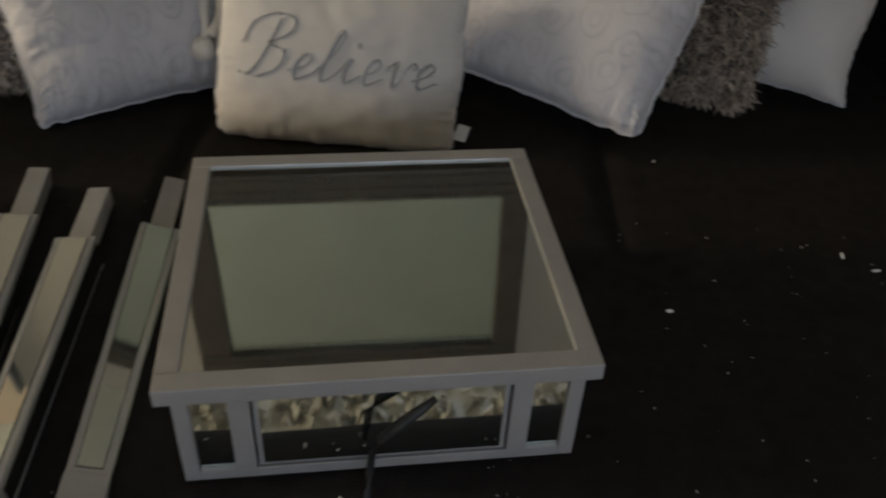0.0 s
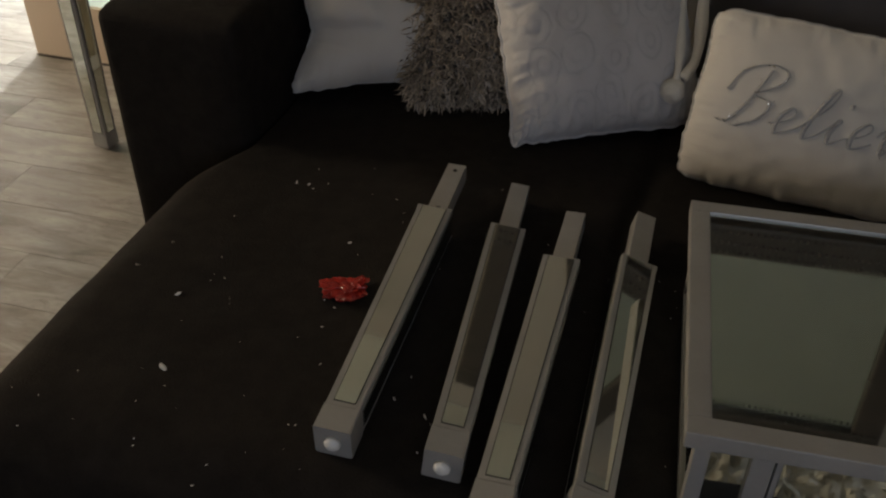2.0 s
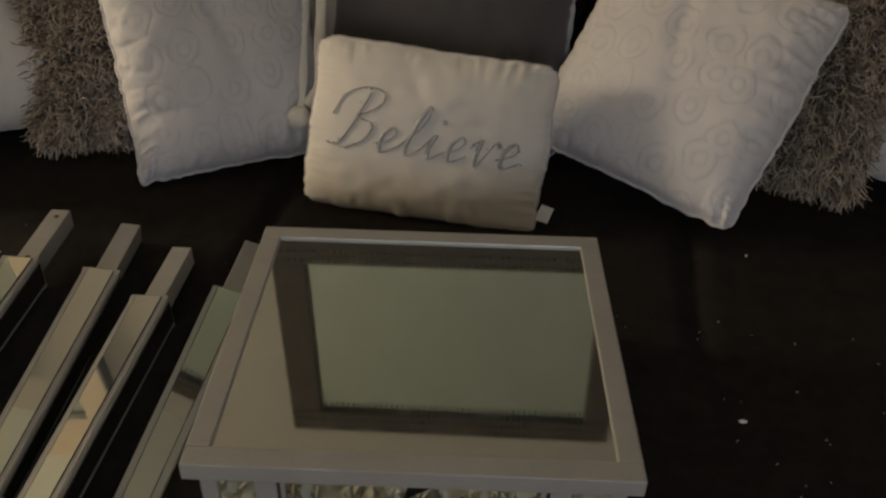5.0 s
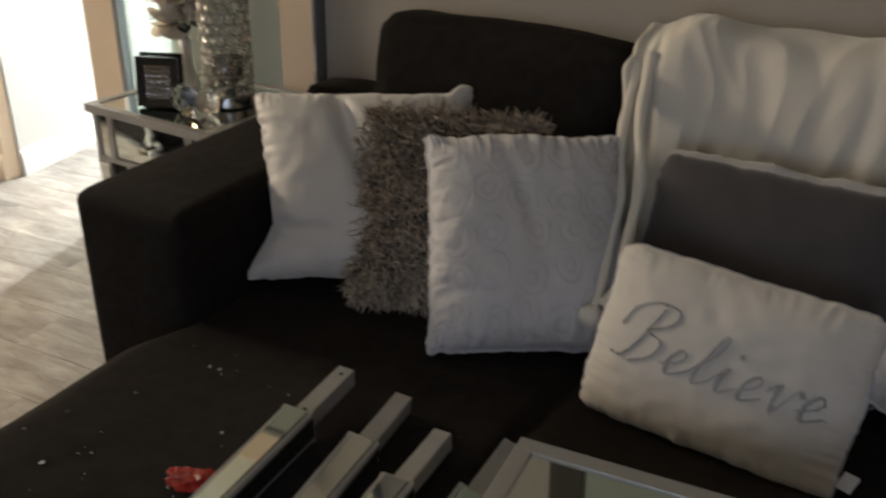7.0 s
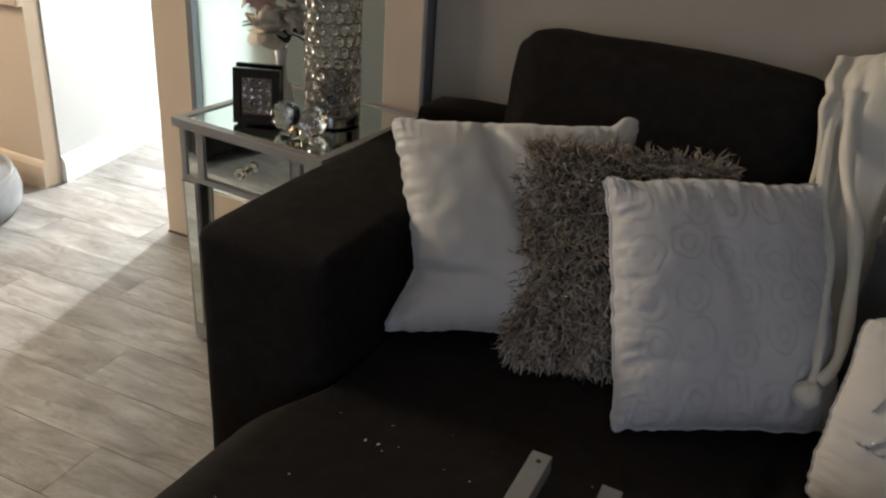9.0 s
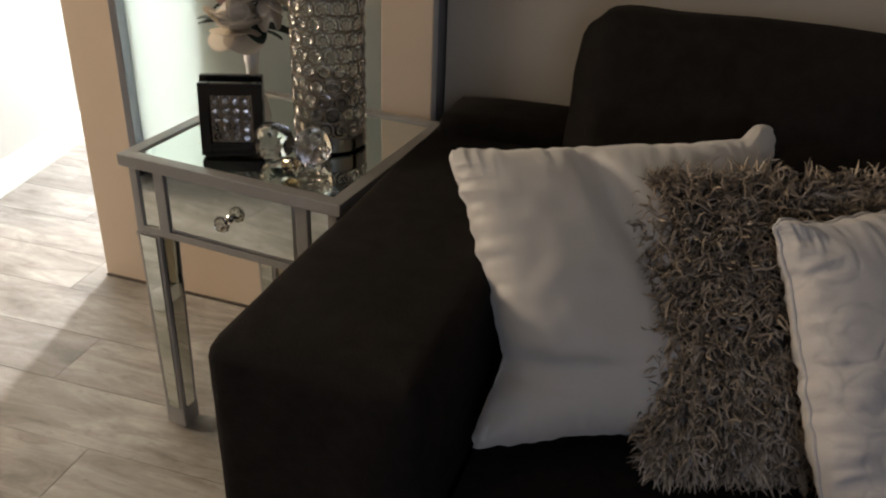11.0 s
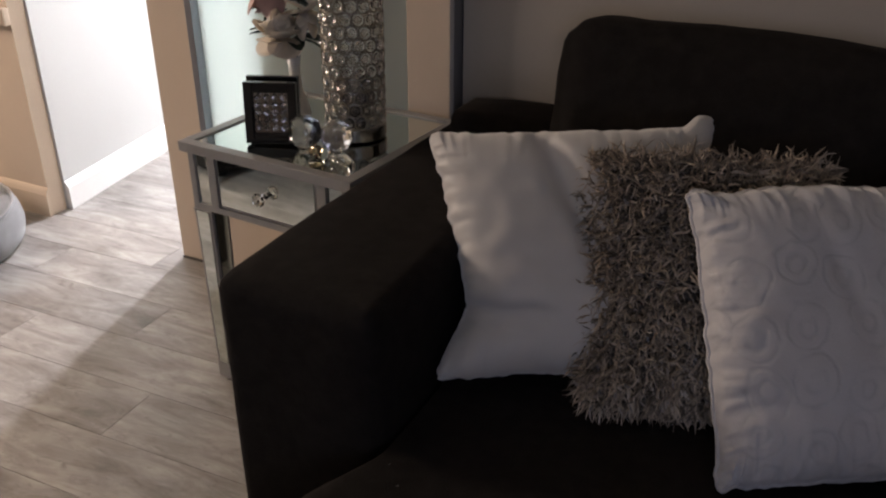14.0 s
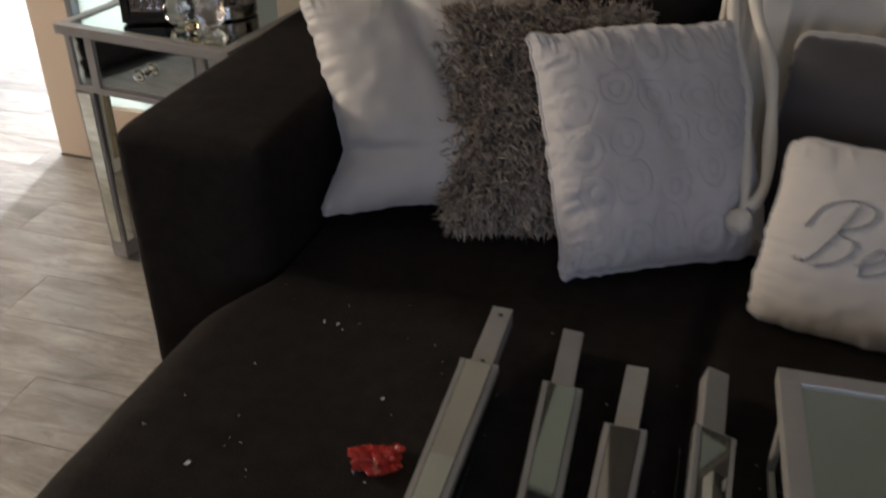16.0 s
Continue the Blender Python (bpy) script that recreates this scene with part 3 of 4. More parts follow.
def pillow(name, corners, thick, mat, label, cut, seed=0, piping=None, pipe_r=0.004, n=110):
    m, w, h = frame_of(*corners)
    p = thing(name, m, label, "cushion", "cushions along the sofa back")
    part("cover", pillow_mesh(w, h, thick, cut, seed, n), mat, p, smooth=True)
    if piping:
        bm = bmesh.new()
        loop = []
        k = 60
        for a in range(4 * k):
            q, f = divmod(a, k)
            e = 2 * f / k - 1
            s, t = ((e, -1), (1, e), (-e, 1), (-1, -e))[q]
            x, y = pillow_xy(s, t, w, h, cut)
            loop.append((x, y, 0.004 * noise.noise(Vector((s * 5, t * 5, seed)))))
        tube(bm, loop, pipe_r, 7, True)
        part("piping", bm, piping, p, smooth=True)
    return p, w, h


pillow("cushion", ((-0.030, 0.985, 0.838), (0.430, 1.255, 0.852), (0.110, 0.742, 0.461)), 0.18, M_SATIN,
       "silver-grey satin square cushion leaning in the sofa corner", SATIN, 1.0, n=130)
pillow("cushion", ((0.436, 0.992, 0.824), (0.804, 1.248, 0.829), (0.628, 0.760, 0.442)), 0.18, M_BROC,
       "silver-grey brocade cushion with woven scroll pattern and piping", BROCADE, 2.0, M_BROC, 0.004, n=130)
gc, gw, gh = pillow("cushion", ((0.910, 1.170, 0.834), (1.412, 1.180, 0.832), (0.935, 1.045, 0.446)), 0.11, M_GREY,
                    "dark grey velvet cushion with a pale plush back", PLAIN, 3.0, n=60)
bm = pillow_mesh(gw * 1.02, gh * 1.03, 0.10, PLUSH, 4.0, 60)
bm.transform(Matrix.Translation((0.004, 0.008, -0.020)))
part("back_cover", bm, M_PIPE, gc, "pale grey plush back, showing along the edge", smooth=True)
pillow("cushion", ((1.508, 1.290, 0.880), (1.925, 1.055, 0.842), (1.402, 0.988, 0.502)), 0.19, M_BROC,
       "silver-grey brocade cushion tilted onto one corner", dict(BROCADE, bow=(0.060, 0.060)), 5.0, M_BROC, 0.004)
pillow("cushion", ((1.905, 1.380, 0.86), (2.330, 1.190, 0.85), (1.835, 1.190, 0.470)), 0.15, M_SATIN,
       "silver-grey satin square cushion in the far sofa corner", dict(SATIN, ear=False), 6.0, n=80)

BEL = ((0.938, 0.925, 0.738), (1.404, 0.925, 0.722), (0.925, 0.788, 0.446))
bel, bw, bh = pillow("cushion", BEL, 0.13, M_VELVET, "cream velvet oblong cushion with glitter lettering Believe", PLUSH, 7.0, M_PIPE, 0.003)

# joined-up letters: each stroke's turns, one unit to the small letters' height
SCRIPT = {
    "B": (2.0, ((0.95, 2.2), (0.9, 1.5), (0.8, 0.7), (0.55, 0.05), (0.1, 0.1)),
          ((-0.1, 1.2), (0.0, 2.0), (0.7, 2.4), (1.45, 2.25), (1.55, 1.75), (0.95, 1.25), (1.6, 1.0), (1.55, 0.35), (0.9, -0.05))),
    "e": (0.97, ((0.0, 0.3), (0.5, 0.5), (0.68, 0.8), (0.45, 1.0), (0.2, 0.6), (0.4, 0.0), (0.97, 0.3))),
    "l": (0.86, ((0.0, 0.3), (0.5, 1.1), (0.62, 1.75), (0.42, 1.9), (0.28, 0.6), (0.45, 0.0), (0.86, 0.3))),
    "i": (0.86, ((0.0, 0.3), (0.34, 0.95), (0.3, 0.35), (0.5, 0.0), (0.86, 0.3)), ((0.36, 1.56), (0.46, 1.36))),
    "v": (1.10, ((0.0, 0.6), (0.25, 1.0), (0.35, 0.3), (0.55, 0.0), (0.85, 0.95), (1.1, 0.75))),
}


def glide(pts, steps=9):
    """Points along a smooth curve through pts."""
    out = []
    p = [Vector(q) for q in pts]
    for a in range(len(p) - 1):
        p0, p1, p2, p3 = [p[max(0, min(len(p) - 1, a + o))] for o in (-1, 0, 1, 2)]
        for q in range(steps):
            f = q / steps
            out.append(0.5 * (2 * p1 + (p2 - p0) * f + (2 * p0 - 5 * p1 + 4 * p2 - p3) * f * f + (3 * p1 - p0 - 3 * p2 + p3) * f ** 3))
    return out + [p[-1]]


def on_pillow(x, y, w, h, thick, seed, cut, lift):
    s, t = max(-0.97, min(0.97, 2 * x / w)), max(-0.97, min(0.97, 2 * y / h))
    return Vector((x, y, pillow_z(s, t, thick, seed, cut) + lift))


def lettering(word, parent, w, h, thick, seed, cut, unit=0.0470, start=-0.190, base=-0.040, slant=0.38):
    """A raised glitter ribbon, thick on the down strokes and thin on the up strokes."""
    bm = bmesh.new()
    gems = bmesh.new()
    rnd = random.Random(5)
    x0 = start
    for n, letter in enumerate(word):
        for stroke in SCRIPT[letter][1:]:
            line = [Vector((x0 + unit * (p.x + slant * p.y), base + unit * p.y)) for p in glide(stroke)]
            prev = None
            for k, p in enumerate(line):
                d = (line[min(k + 1, len(line) - 1)] - line[max(k - 1, 0)]).normalized()
                wide = (0.55 if n == 0 else 0.9) * (0.0020 + 0.0028 * max(0, -d.y)) + 0.0007 * noise.noise(Vector((p.x * 300, p.y * 300, 0)))
                nrm = Vector((-d.y, d.x)) * wide
                row = [bm.verts.new(on_pillow(p.x + nrm.x * q, p.y + nrm.y * q, w, h, thick, seed, cut, up)) for q, up in ((-1, 0.0002), (-0.5, 0.0030), (0.5, 0.0030), (1, 0.0002))]
                if prev:
                    for q in range(3):
                        bm.faces.new((prev[q], prev[q + 1], row[q + 1], row[q]))
                prev = row
                if n in (0, 5, 6) and rnd.random() < 0.45:
                    c = on_pillow(p.x + rnd.gauss(0, 0.003), p.y + rnd.gauss(0, 0.003), w, h, thick, seed, cut, 0.0032)
                    bmesh.ops.create_icosphere(gems, subdivisions=1, radius=rnd.uniform(0.0010, 0.0019), matrix=Matrix.Translation(c) @ Euler((rnd.random(), rnd.random(), 0)).to_matrix().to_4x4())
        x0 += unit * SCRIPT[letter][0]
    bmesh.ops.recalc_face_normals(bm, faces=bm.faces[:])
    if sum(f.normal.z for f in bm.faces) < 0:
        bmesh.ops.reverse_faces(bm, faces=bm.faces[:])
    part("lettering", bm, M_GLITTER, parent, "silver glitter script lettering")
    tagged(part("sequins", gems, M_GEM, parent, "tiny sparkling silver sequins"), kind="stuff")


lettering("Believe", bel, bw, bh, 0.13, 7.0, PLUSH)
tag = box(-0.014, 0.014, -0.016, 0.016, -0.001, 0.001, 0.0006, 1)
tag.transform(pose(bw / 2 + 0.006, -bh / 2 + 0.046, -0.002, 8, 25, -12))
part("care_label", tag, M_PLASTIC, bel, "small white sewn label")


def shag_pillow(corners, thick, label, seed, strands):
    m, w, h = frame_of(*corners)
    p = thing("cushion", m, label, "cushion", "cushions along the sofa back")
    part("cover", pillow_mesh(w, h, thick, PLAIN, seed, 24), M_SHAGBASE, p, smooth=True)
    r = random.Random(seed)
    verts, faces = [], []
    for k in range(strands):
        s, t = r.uniform(-1, 1), r.uniform(-1, 1)
        side = 1 if r.random() < 0.72 else -1
        if r.random() < 0.22:                 # along the rim
            if r.random() < 0.5:
                s = math.copysign(1, s)
            else:
                t = math.copysign(1, t)
        x, y = pillow_xy(s, t, w, h, PLAIN)
        z = side * pillow_z(s, t, thick, seed, PLAIN)
        d = Vector((s * 0.55 + r.gauss(0, 0.5), t * 0.55 + r.gauss(0, 0.5) - 0.35, side * (0.75 - 0.4 * max(abs(s), abs(t)) ** 3) + r.gauss(0, 0.25)))
        d.normalize()
        L, wd = r.uniform(0.030, 0.054), r.uniform(0.0011, 0.0022)
        c = Vector((x, y, z))
        base = len(verts)
        for q, g in enumerate((0.9, 1.1, 1.1, 0.9, 0.2)):
            sd = d.cross(Vector((0.3, 0.2, 1.0)) if abs(d.z) < 0.9 else Vector((1, 0, 0.2))).normalized()
            up = sd.cross(d)
            for a in range(3):
                an = 2 * math.pi * a / 3
                verts.append(c + (sd * math.cos(an) + up * math.sin(an)) * wd * g)
            if q:
                for a in range(3):
                    b0, b1 = base + 3 * (q - 1), base + 3 * q
                    faces.append((b0 + a, b0 + (a + 1) % 3, b1 + (a + 1) % 3, b1 + a))
            c = c + d * L / 4
            # each ribbon curls its own way and sags
            d = (d + Vector((r.gauss(0, 0.42), r.gauss(-0.12, 0.42), r.gauss(0, 0.36)))).normalized()
    me = bpy.data.meshes.new("shag")
    me.from_pydata(verts, [], faces)
    me.materials.append(M_SHAG)
    ob = new("shag", me)
    ob.parent = p
    tagged(ob, "taupe ribbon shag pile", kind="stuff")
    return p


shag_pillow(((0.280, 1.045, 0.822), (0.630, 1.212, 0.815), (0.432, 0.872, 0.470)), 0.10, "taupe shaggy ribbon-pile cushion between two satin ones", 11, 8600)
shag_pillow(((1.690, 1.300, 0.84), (2.060, 1.150, 0.84), (1.690, 1.130, 0.465)), 0.10, "taupe shaggy ribbon-pile cushion on the far side", 12, 6000)


# ---- the throw over the back ----
throw = thing("throw_blanket", SOFA, "cream fleece throw draped over the sofa back, with pompoms", "blanket")


def throw_mesh():
    bm = bmesh.new()
    nx, ny = 170, 90
    rows = []
    path = [(0.975, 0.62), (0.965, 0.80), (0.945, 0.95), (0.905, 1.005), (0.82, 1.018), (0.745, 1.005), (0.700, 0.970), (0.672, 0.90), (0.640, 0.75), (0.600, 0.60), (0.56, 0.47)]
    for j in range(ny + 1):
        f = j / ny * (len(path) - 1)
        a = min(int(f), len(path) - 2)
        g = f - a
        p0, p1, p2, p3 = [Vector(path[max(0, min(len(path) - 1, a + o))]) for o in (-1, 0, 1, 2)]
        y, z = 0.5 * (2 * p1 + (p2 - p0) * g + (2 * p0 - 5 * p1 + 4 * p2 - p3) * g * g + (3 * p1 - p0 - 3 * p2 + p3) * g ** 3)
        front = max(0, min(1, (f - 4) / 3))
        crown = math.exp(-((f - 4.8) / 1.5) ** 2)
        row = []
        for i in range(nx + 1):
            s = i / nx
            left = 0.958 + 0.025 * max(0, min(1, (f - 6) / 3))
            x = left + (1.525 - left) * s
            # hanging folds of uneven width; over the crown they slant together
            u = s * 9.0 + 0.9 * noise.noise(Vector((s * 2.5, f * 0.35, 1))) + 0.9 * crown * math.sin(s * 5.0)
            soft = math.sin(u * 3.1 + 1.6 * math.sin(u * 0.9))
            ridge = 0.30 - abs(noise.noise(Vector((u * 1.1 + 0.25 * f, f * 0.30, 3))))
            edge = math.exp(-(s / 0.10) ** 2)
            fold = (0.0022 + 0.004 * noise.noise(Vector((s * 3, f * 0.4, 6)))) * soft + 0.015 * ridge + 0.010 * edge * math.sin(s * 90)
            x += 0.010 * noise.noise(Vector((s * 4, f, 5)))
            y2 = y - (0.5 + 0.5 * front) * fold - 0.010 * noise.noise(Vector((s * 3, f * 0.5, 9)))
            lift = 0.038 * math.exp(-((s - 0.27) / 0.13) ** 2) + 0.020 * math.exp(-((s - 0.62) / 0.14) ** 2) + 0.026 * math.exp(-((s - 0.92) / 0.12) ** 2) - 0.050 * math.exp(-(s / 0.10) ** 2)
            z2 = z + crown * (lift + 1.1 * fold)
            row.append(bm.verts.new((x, y2, z2)))
        rows.append(row)
    for j in range(ny):
        for i in range(nx):
            bm.faces.new((rows[j][i], rows[j + 1][i], rows[j + 1][i + 1], rows[j][i + 1]))
    bmesh.ops.recalc_face_normals(bm, faces=bm.faces[:])
    bmesh.ops.solidify(bm, geom=bm.faces[:], thickness=0.007)
    return bm


part("cloth", throw_mesh(), M_THROW, throw, smooth=True)
inv = SOFA.inverted()


def local(p):
    return inv @ Vector(p)


STRANDS = (((0.772, 1.365, 0.948), (0.778, 1.325, 0.895), (0.800, 1.235, 0.808), (0.848, 1.14, 0.73), (0.875, 1.04, 0.655), (0.892, 0.965, 0.595), (0.895, 0.935, 0.565)),
           ((0.800, 1.37, 0.968), (0.808, 1.33, 0.915), (0.836, 1.24, 0.842), (0.885, 1.14, 0.765), (0.910, 1.04, 0.69), (0.922, 0.975, 0.61), (0.905, 0.945, 0.572)))
# gathered edge hanging forward over the seat, ending in pompoms
for k, (dx, r) in enumerate(((0.0, 0.012), (0.0, 0.015))):
    fine_pts = [local(c) for c in glide(STRANDS[k], 5)]
    bm = tube(bmesh.new(), fine_pts, [r * (1 + 0.15 * math.sin(i * 0.9 + k)) * (1 - 0.35 * i / len(fine_pts)) for i in range(len(fine_pts))], 9)
    part("gathered_edge", bm, M_THROW, throw, smooth=True)


def pompom(p, r, seed):
    bm = bmesh.new()
    bmesh.ops.create_icosphere(bm, subdivisions=4, radius=r)
    for v in bm.verts:
        v.co *= 1 + 0.10 * noise.noise(v.co * 130 + Vector((seed, 0, 0))) + 0.05 * noise.noise(v.co * 60)
        v.co += local(p)
    return part("pompom", bm, M_THROW, throw, "fluffy cream pompom", smooth=True)


pompom((0.893, 0.926, 0.553), 0.024, 1)
pompom((0.955, 1.010, 0.47), 0.024, 2)


# ---- mirrored tables ----
def leg_meshes(parent, m, length, tenon=0.0, faces=("-y", "+x", "-x", "+y"), holes=False):
    """A tapered silver leg hanging down from its top at m's origin, with inset mirror strips, a foot and maybe a tenon."""
    a, b = 0.029, 0.0235
    bm = bmesh.new()
    sec = [(a, 0.0), (a - 0.0005, -0.012), (b + 0.0006, -length + 0.042), (b + 0.0015, -length + 0.038), (b + 0.0015, -length)]
    rings = [[bm.verts.new((sx * w, sy * w, z)) for sx, sy in ((-1, -1), (1, -1), (1, 1), (-1, 1))] for w, z in sec]
    for r0, r1 in zip(rings, rings[1:]):
        for k in range(4):
            bm.faces.new((r0[k], r1[k], r1[(k + 1) % 4], r0[(k + 1) % 4]))
    bm.faces.new(rings[0])
    bm.faces.new(rings[-1][::-1])
    bmesh.ops.bevel(bm, geom=[e for e in bm.edges if abs(e.verts[0].co.z - e.verts[1].co.z) > 0.02], offset=0.0018, segments=2, affect="EDGES")
    bm.transform(m)
    body = part("leg", bm, M_SILVER, parent)
    for f in faces:
        ax = {"-y": 0, "+x": 90, "+y": 180, "-x": 270}[f]
        st = bmesh.new()
        q = []
        for z, w in ((-0.004, a), (-length + 0.048, b)):
            iw = w - 0.0095
            for sx in (-1, 1):
                q.append((sx * iw, -w - 0.0016, z))
        v = [st.verts.new(p) for p in (q[0], q[1], q[3], q[2])]
        w2 = [st.verts.new((p[0], p[1] + 0.0022, p[2])) for p in (q[0], q[1], q[3], q[2])]
        st.faces.new(v)
        for k in range(4):
            st.faces.new((v[k], w2[k], w2[(k + 1) % 4], v[(k + 1) % 4]))
        bmesh.ops.recalc_face_normals(st, faces=st.faces[:])
        st.transform(pose(0, 0, 0, 0, 0, ax))
        st.transform(m)
        part("mirror_strip", st, M_MIRROR, body, "narrow mirror strip")
        gp = bmesh.new()
        v = [gp.verts.new((sx * (w - 0.0082), -w - 0.0007, z)) for z, w, sx in ((-0.003, a, -1), (-0.003, a, 1), (-length + 0.0465, b, 1), (-length + 0.0465, b, -1))]
        w2 = [gp.verts.new(p.co + Vector((0, 0.002, 0))) for p in v]
        gp.faces.new(v)
        for k in range(4):
            gp.faces.new((v[k], w2[k], w2[(k + 1) % 4], v[(k + 1) % 4]))
        bmesh.ops.recalc_face_normals(gp, faces=gp.faces[:])
        gp.transform(pose(0, 0, 0, 0, 0, ax))
        gp.transform(m)
        part("seam", gp, M_BLACKFELT, body, "dark seam round the strip")
    if tenon:
        t = box(-0.0165, 0.0165, -0.0165, 0.0165, -0.002, tenon, 0.0015)
        t.transform(m)
        part("tenon", t, M_SILVER, body, "bare silver tenon")
        for z in ((0.10, 0.86) if holes else ()):
            h = bmesh.new()
            lathe(h, [(0.0042, 0.0), (0.0042, 0.0006)], 12)
            h.transform(m @ pose(0.001, -0.0166, tenon * z, 90, 0, 0))
            part("screw_hole", h, M_BLACK, body, "dark screw hole")
    g = bmesh.new()
    lathe(g, [(0.0112, 0.0), (0.0108, 0.004), (0.008, 0.0075), (0.003, 0.009)], 18)
    g.transform(m @ pose(0, 0, -length, 180, 0, 0))
    part("glide", g, M_PLASTIC, body, "round white plastic glide", smooth=True)
    return body


TW, TD = 0.492, 0.462                          # table top, width and depth


def table_box(parent, z0, knob=True):
    """The drawer box and mirrored top; z0: its underside."""
    h, top = 0.145, 0.024
    zt = z0 + h
    x, y = TW / 2, TD / 2
    rim = 0.027
    for nm, b in (("top_rail", (-x, x, -y, -y + rim)), ("top_rail", (-x, x, y - rim, y)), ("top_rail", (-x, -x + rim, -y + rim, y - rim)), ("top_rail", (x - rim, x, -y + rim, y - rim))):
        part(nm, box(b[0], b[1], b[2], b[3], zt, zt + top, 0.002), M_SILVER, parent)
    part("top_mirror", box(-x + rim, x - rim, -y + rim, y - rim, zt + 0.004, zt + top - 0.004), M_MIRROR, parent, "mirror glass top")
    part("backing", box(-x + 0.03, x - 0.03, -y + 0.03, y - 0.03, z0 + 0.004, zt), M_BLACKFELT, parent, "dark board core")
    bx, by = x - 0.014, y - 0.012
    for sx in (-1, 1):
        for sy in (-1, 1):
            cx, cy = sx * (bx - 0.009), sy * (by - 0.009)
            part("corner_post", box(cx - 0.009, cx + 0.009, cy - 0.009, cy + 0.009, z0, zt, 0.0015), M_SILVER, parent)
    for sy in (-1, 1):
        yy = sy * by
        a, b = (yy, yy + 0.018) if sy < 0 else (yy - 0.018, yy)
        part("apron_rail", box(-bx + 0.018, bx - 0.018, a, b, z0, z0 + 0.016, 0.0015), M_SILVER, parent)
    for sx in (-1, 1):
        xx = sx * bx
        a, b = (xx, xx + 0.018) if sx < 0 else (xx - 0.018, xx)
        part("apron_rail", box(a, b, -by + 0.018, by - 0.018, z0, z0 + 0.016, 0.0015), M_SILVER, parent)
        part("side_mirror", box(a + 0.004, b - 0.004, -by + 0.018, by - 0.018, z0 + 0.016, zt), M_MIRROR, parent, "side mirror panel")
    part("back_panel", box(-bx + 0.018, bx - 0.018, by - 0.014, by - 0.004, z0 + 0.016, zt), M_MIRROR, parent)
    # front: two narrow mirrors, uprights, and the drawer
    for sx in (-1, 1):
        xa, xb = sorted((sx * (bx - 0.018), sx * (bx - 0.060)))
        part("front_mirror", box(xa, xb, -by + 0.005, -by + 0.012, z0 + 0.016, zt), M_MIRROR, parent, "narrow mirror panel")
        xa, xb = sorted((sx * (bx - 0.060), sx * (bx - 0.084)))
        part("upright", box(xa, xb, -by - 0.002, -by + 0.016, z0 + 0.016, zt, 0.0015), M_SILVER, parent)
    dx = bx - 0.087
    drawer = part("drawer_front", box(-dx, dx, -by + 0.002, -by + 0.016, z0 + 0.019, zt - 0.002, 0.001), M_SILVER, parent, "mirrored drawer front")
    part("drawer_mirror", box(-dx + 0.006, dx - 0.006, -by - 0.0006, -by + 0.004, z0 + 0.026, zt - 0.006), M_MIRROR, drawer, "mirror glass")
    if knob:
        kz = z0 + 0.080
        bm = bmesh.new()
        lathe(bm, [(0.009, 0), (0.006, 0.003), (0.0045, 0.010), (0.006, 0.014)], 14)
        bm.transform(pose(0, -by, kz, 90, 0, 0))
        part("knob_stem", bm, M_CHROME, drawer, "chrome knob stem")
        bm = bmesh.new()
        lathe(bm, [(0.006, 0.0), (0.015, 0.007), (0.017, 0.012), (0.012, 0.020), (0.006, 0.023)], 9)
        bm.transform(pose(0, -by - 0.013, kz, 90, 0, 0))
        part("knob", bm, M_CRYSTAL, drawer, "faceted clear glass knob")
    return bx, by


side = thing("side_table", pose(-0.484, 1.248, 0, 0, 0, 0.6), "mirrored side table with one drawer and silver-painted edges", "table")
bx, by = table_box(side, 0.498)
for sx in (-1, 1):
    for sy in (-1, 1):
        leg_meshes(side, Matrix.Translation((sx * (bx - 0.027), sy * (by - 0.027), 0.498)), 0.489)

kit = thing("table_top_with_drawer", pose(1.267, 0.257, SEAT + 0.006, -0.5, -1.5, 7.2) @ Matrix.Diagonal((1.02, 1.02, 1.0, 1.0)), "legless mirrored table top with drawer, lying on the sofa seat", "table part")
table_box(kit, 0.0, knob=False)

# black strap at the drawer
strap = tagged(new("strap"), "short black strap hanging at the drawer front", "strap")
strap.matrix_world = pose(1.266, 0.249, SEAT, 0, 0, 7.2)
pts = [(0.055, -0.235, 0.150), (0.040, -0.240, 0.140), (0.015, -0.243, 0.118), (-0.005, -0.245, 0.098), (-0.016, -0.247, 0.075), (-0.018, -0.250, 0.045), (-0.020, -0.258, 0.018), (-0.024, -0.272, 0.006)]
part("band", tube(bmesh.new(), pts, [0.004, 0.006, 0.007, 0.006, 0.0045, 0.005, 0.005, 0.003], 8), M_BLACK, strap, smooth=True)


# ---- four loose legs on the seat: foot, tenon tip (plan), lift, roll ----
def loose_leg(foot, tip, zf, zt, roll, label, holes=False):
    f, t = Vector((*foot, zf)), Vector((*tip, zt))
    d = (t - f).normalized()
    x = d.cross(Vector((0, 0, 1))).normalized()
    n = x.cross(d)
    # local z runs to the tenon, local -y looks up
    m = Matrix((x, -n, d)).transposed().to_4x4()
    total = (t - f).length
    m.translation = f + d * (total - 0.148)
    e = thing("loose_table_support", m @ pose(0, 0, 0, 0, 0, roll), label, "table leg", "loose table legs on the seat")
    leg_meshes(e, Matrix.Identity(4), total - 0.148, 0.148, holes=holes)
    return e


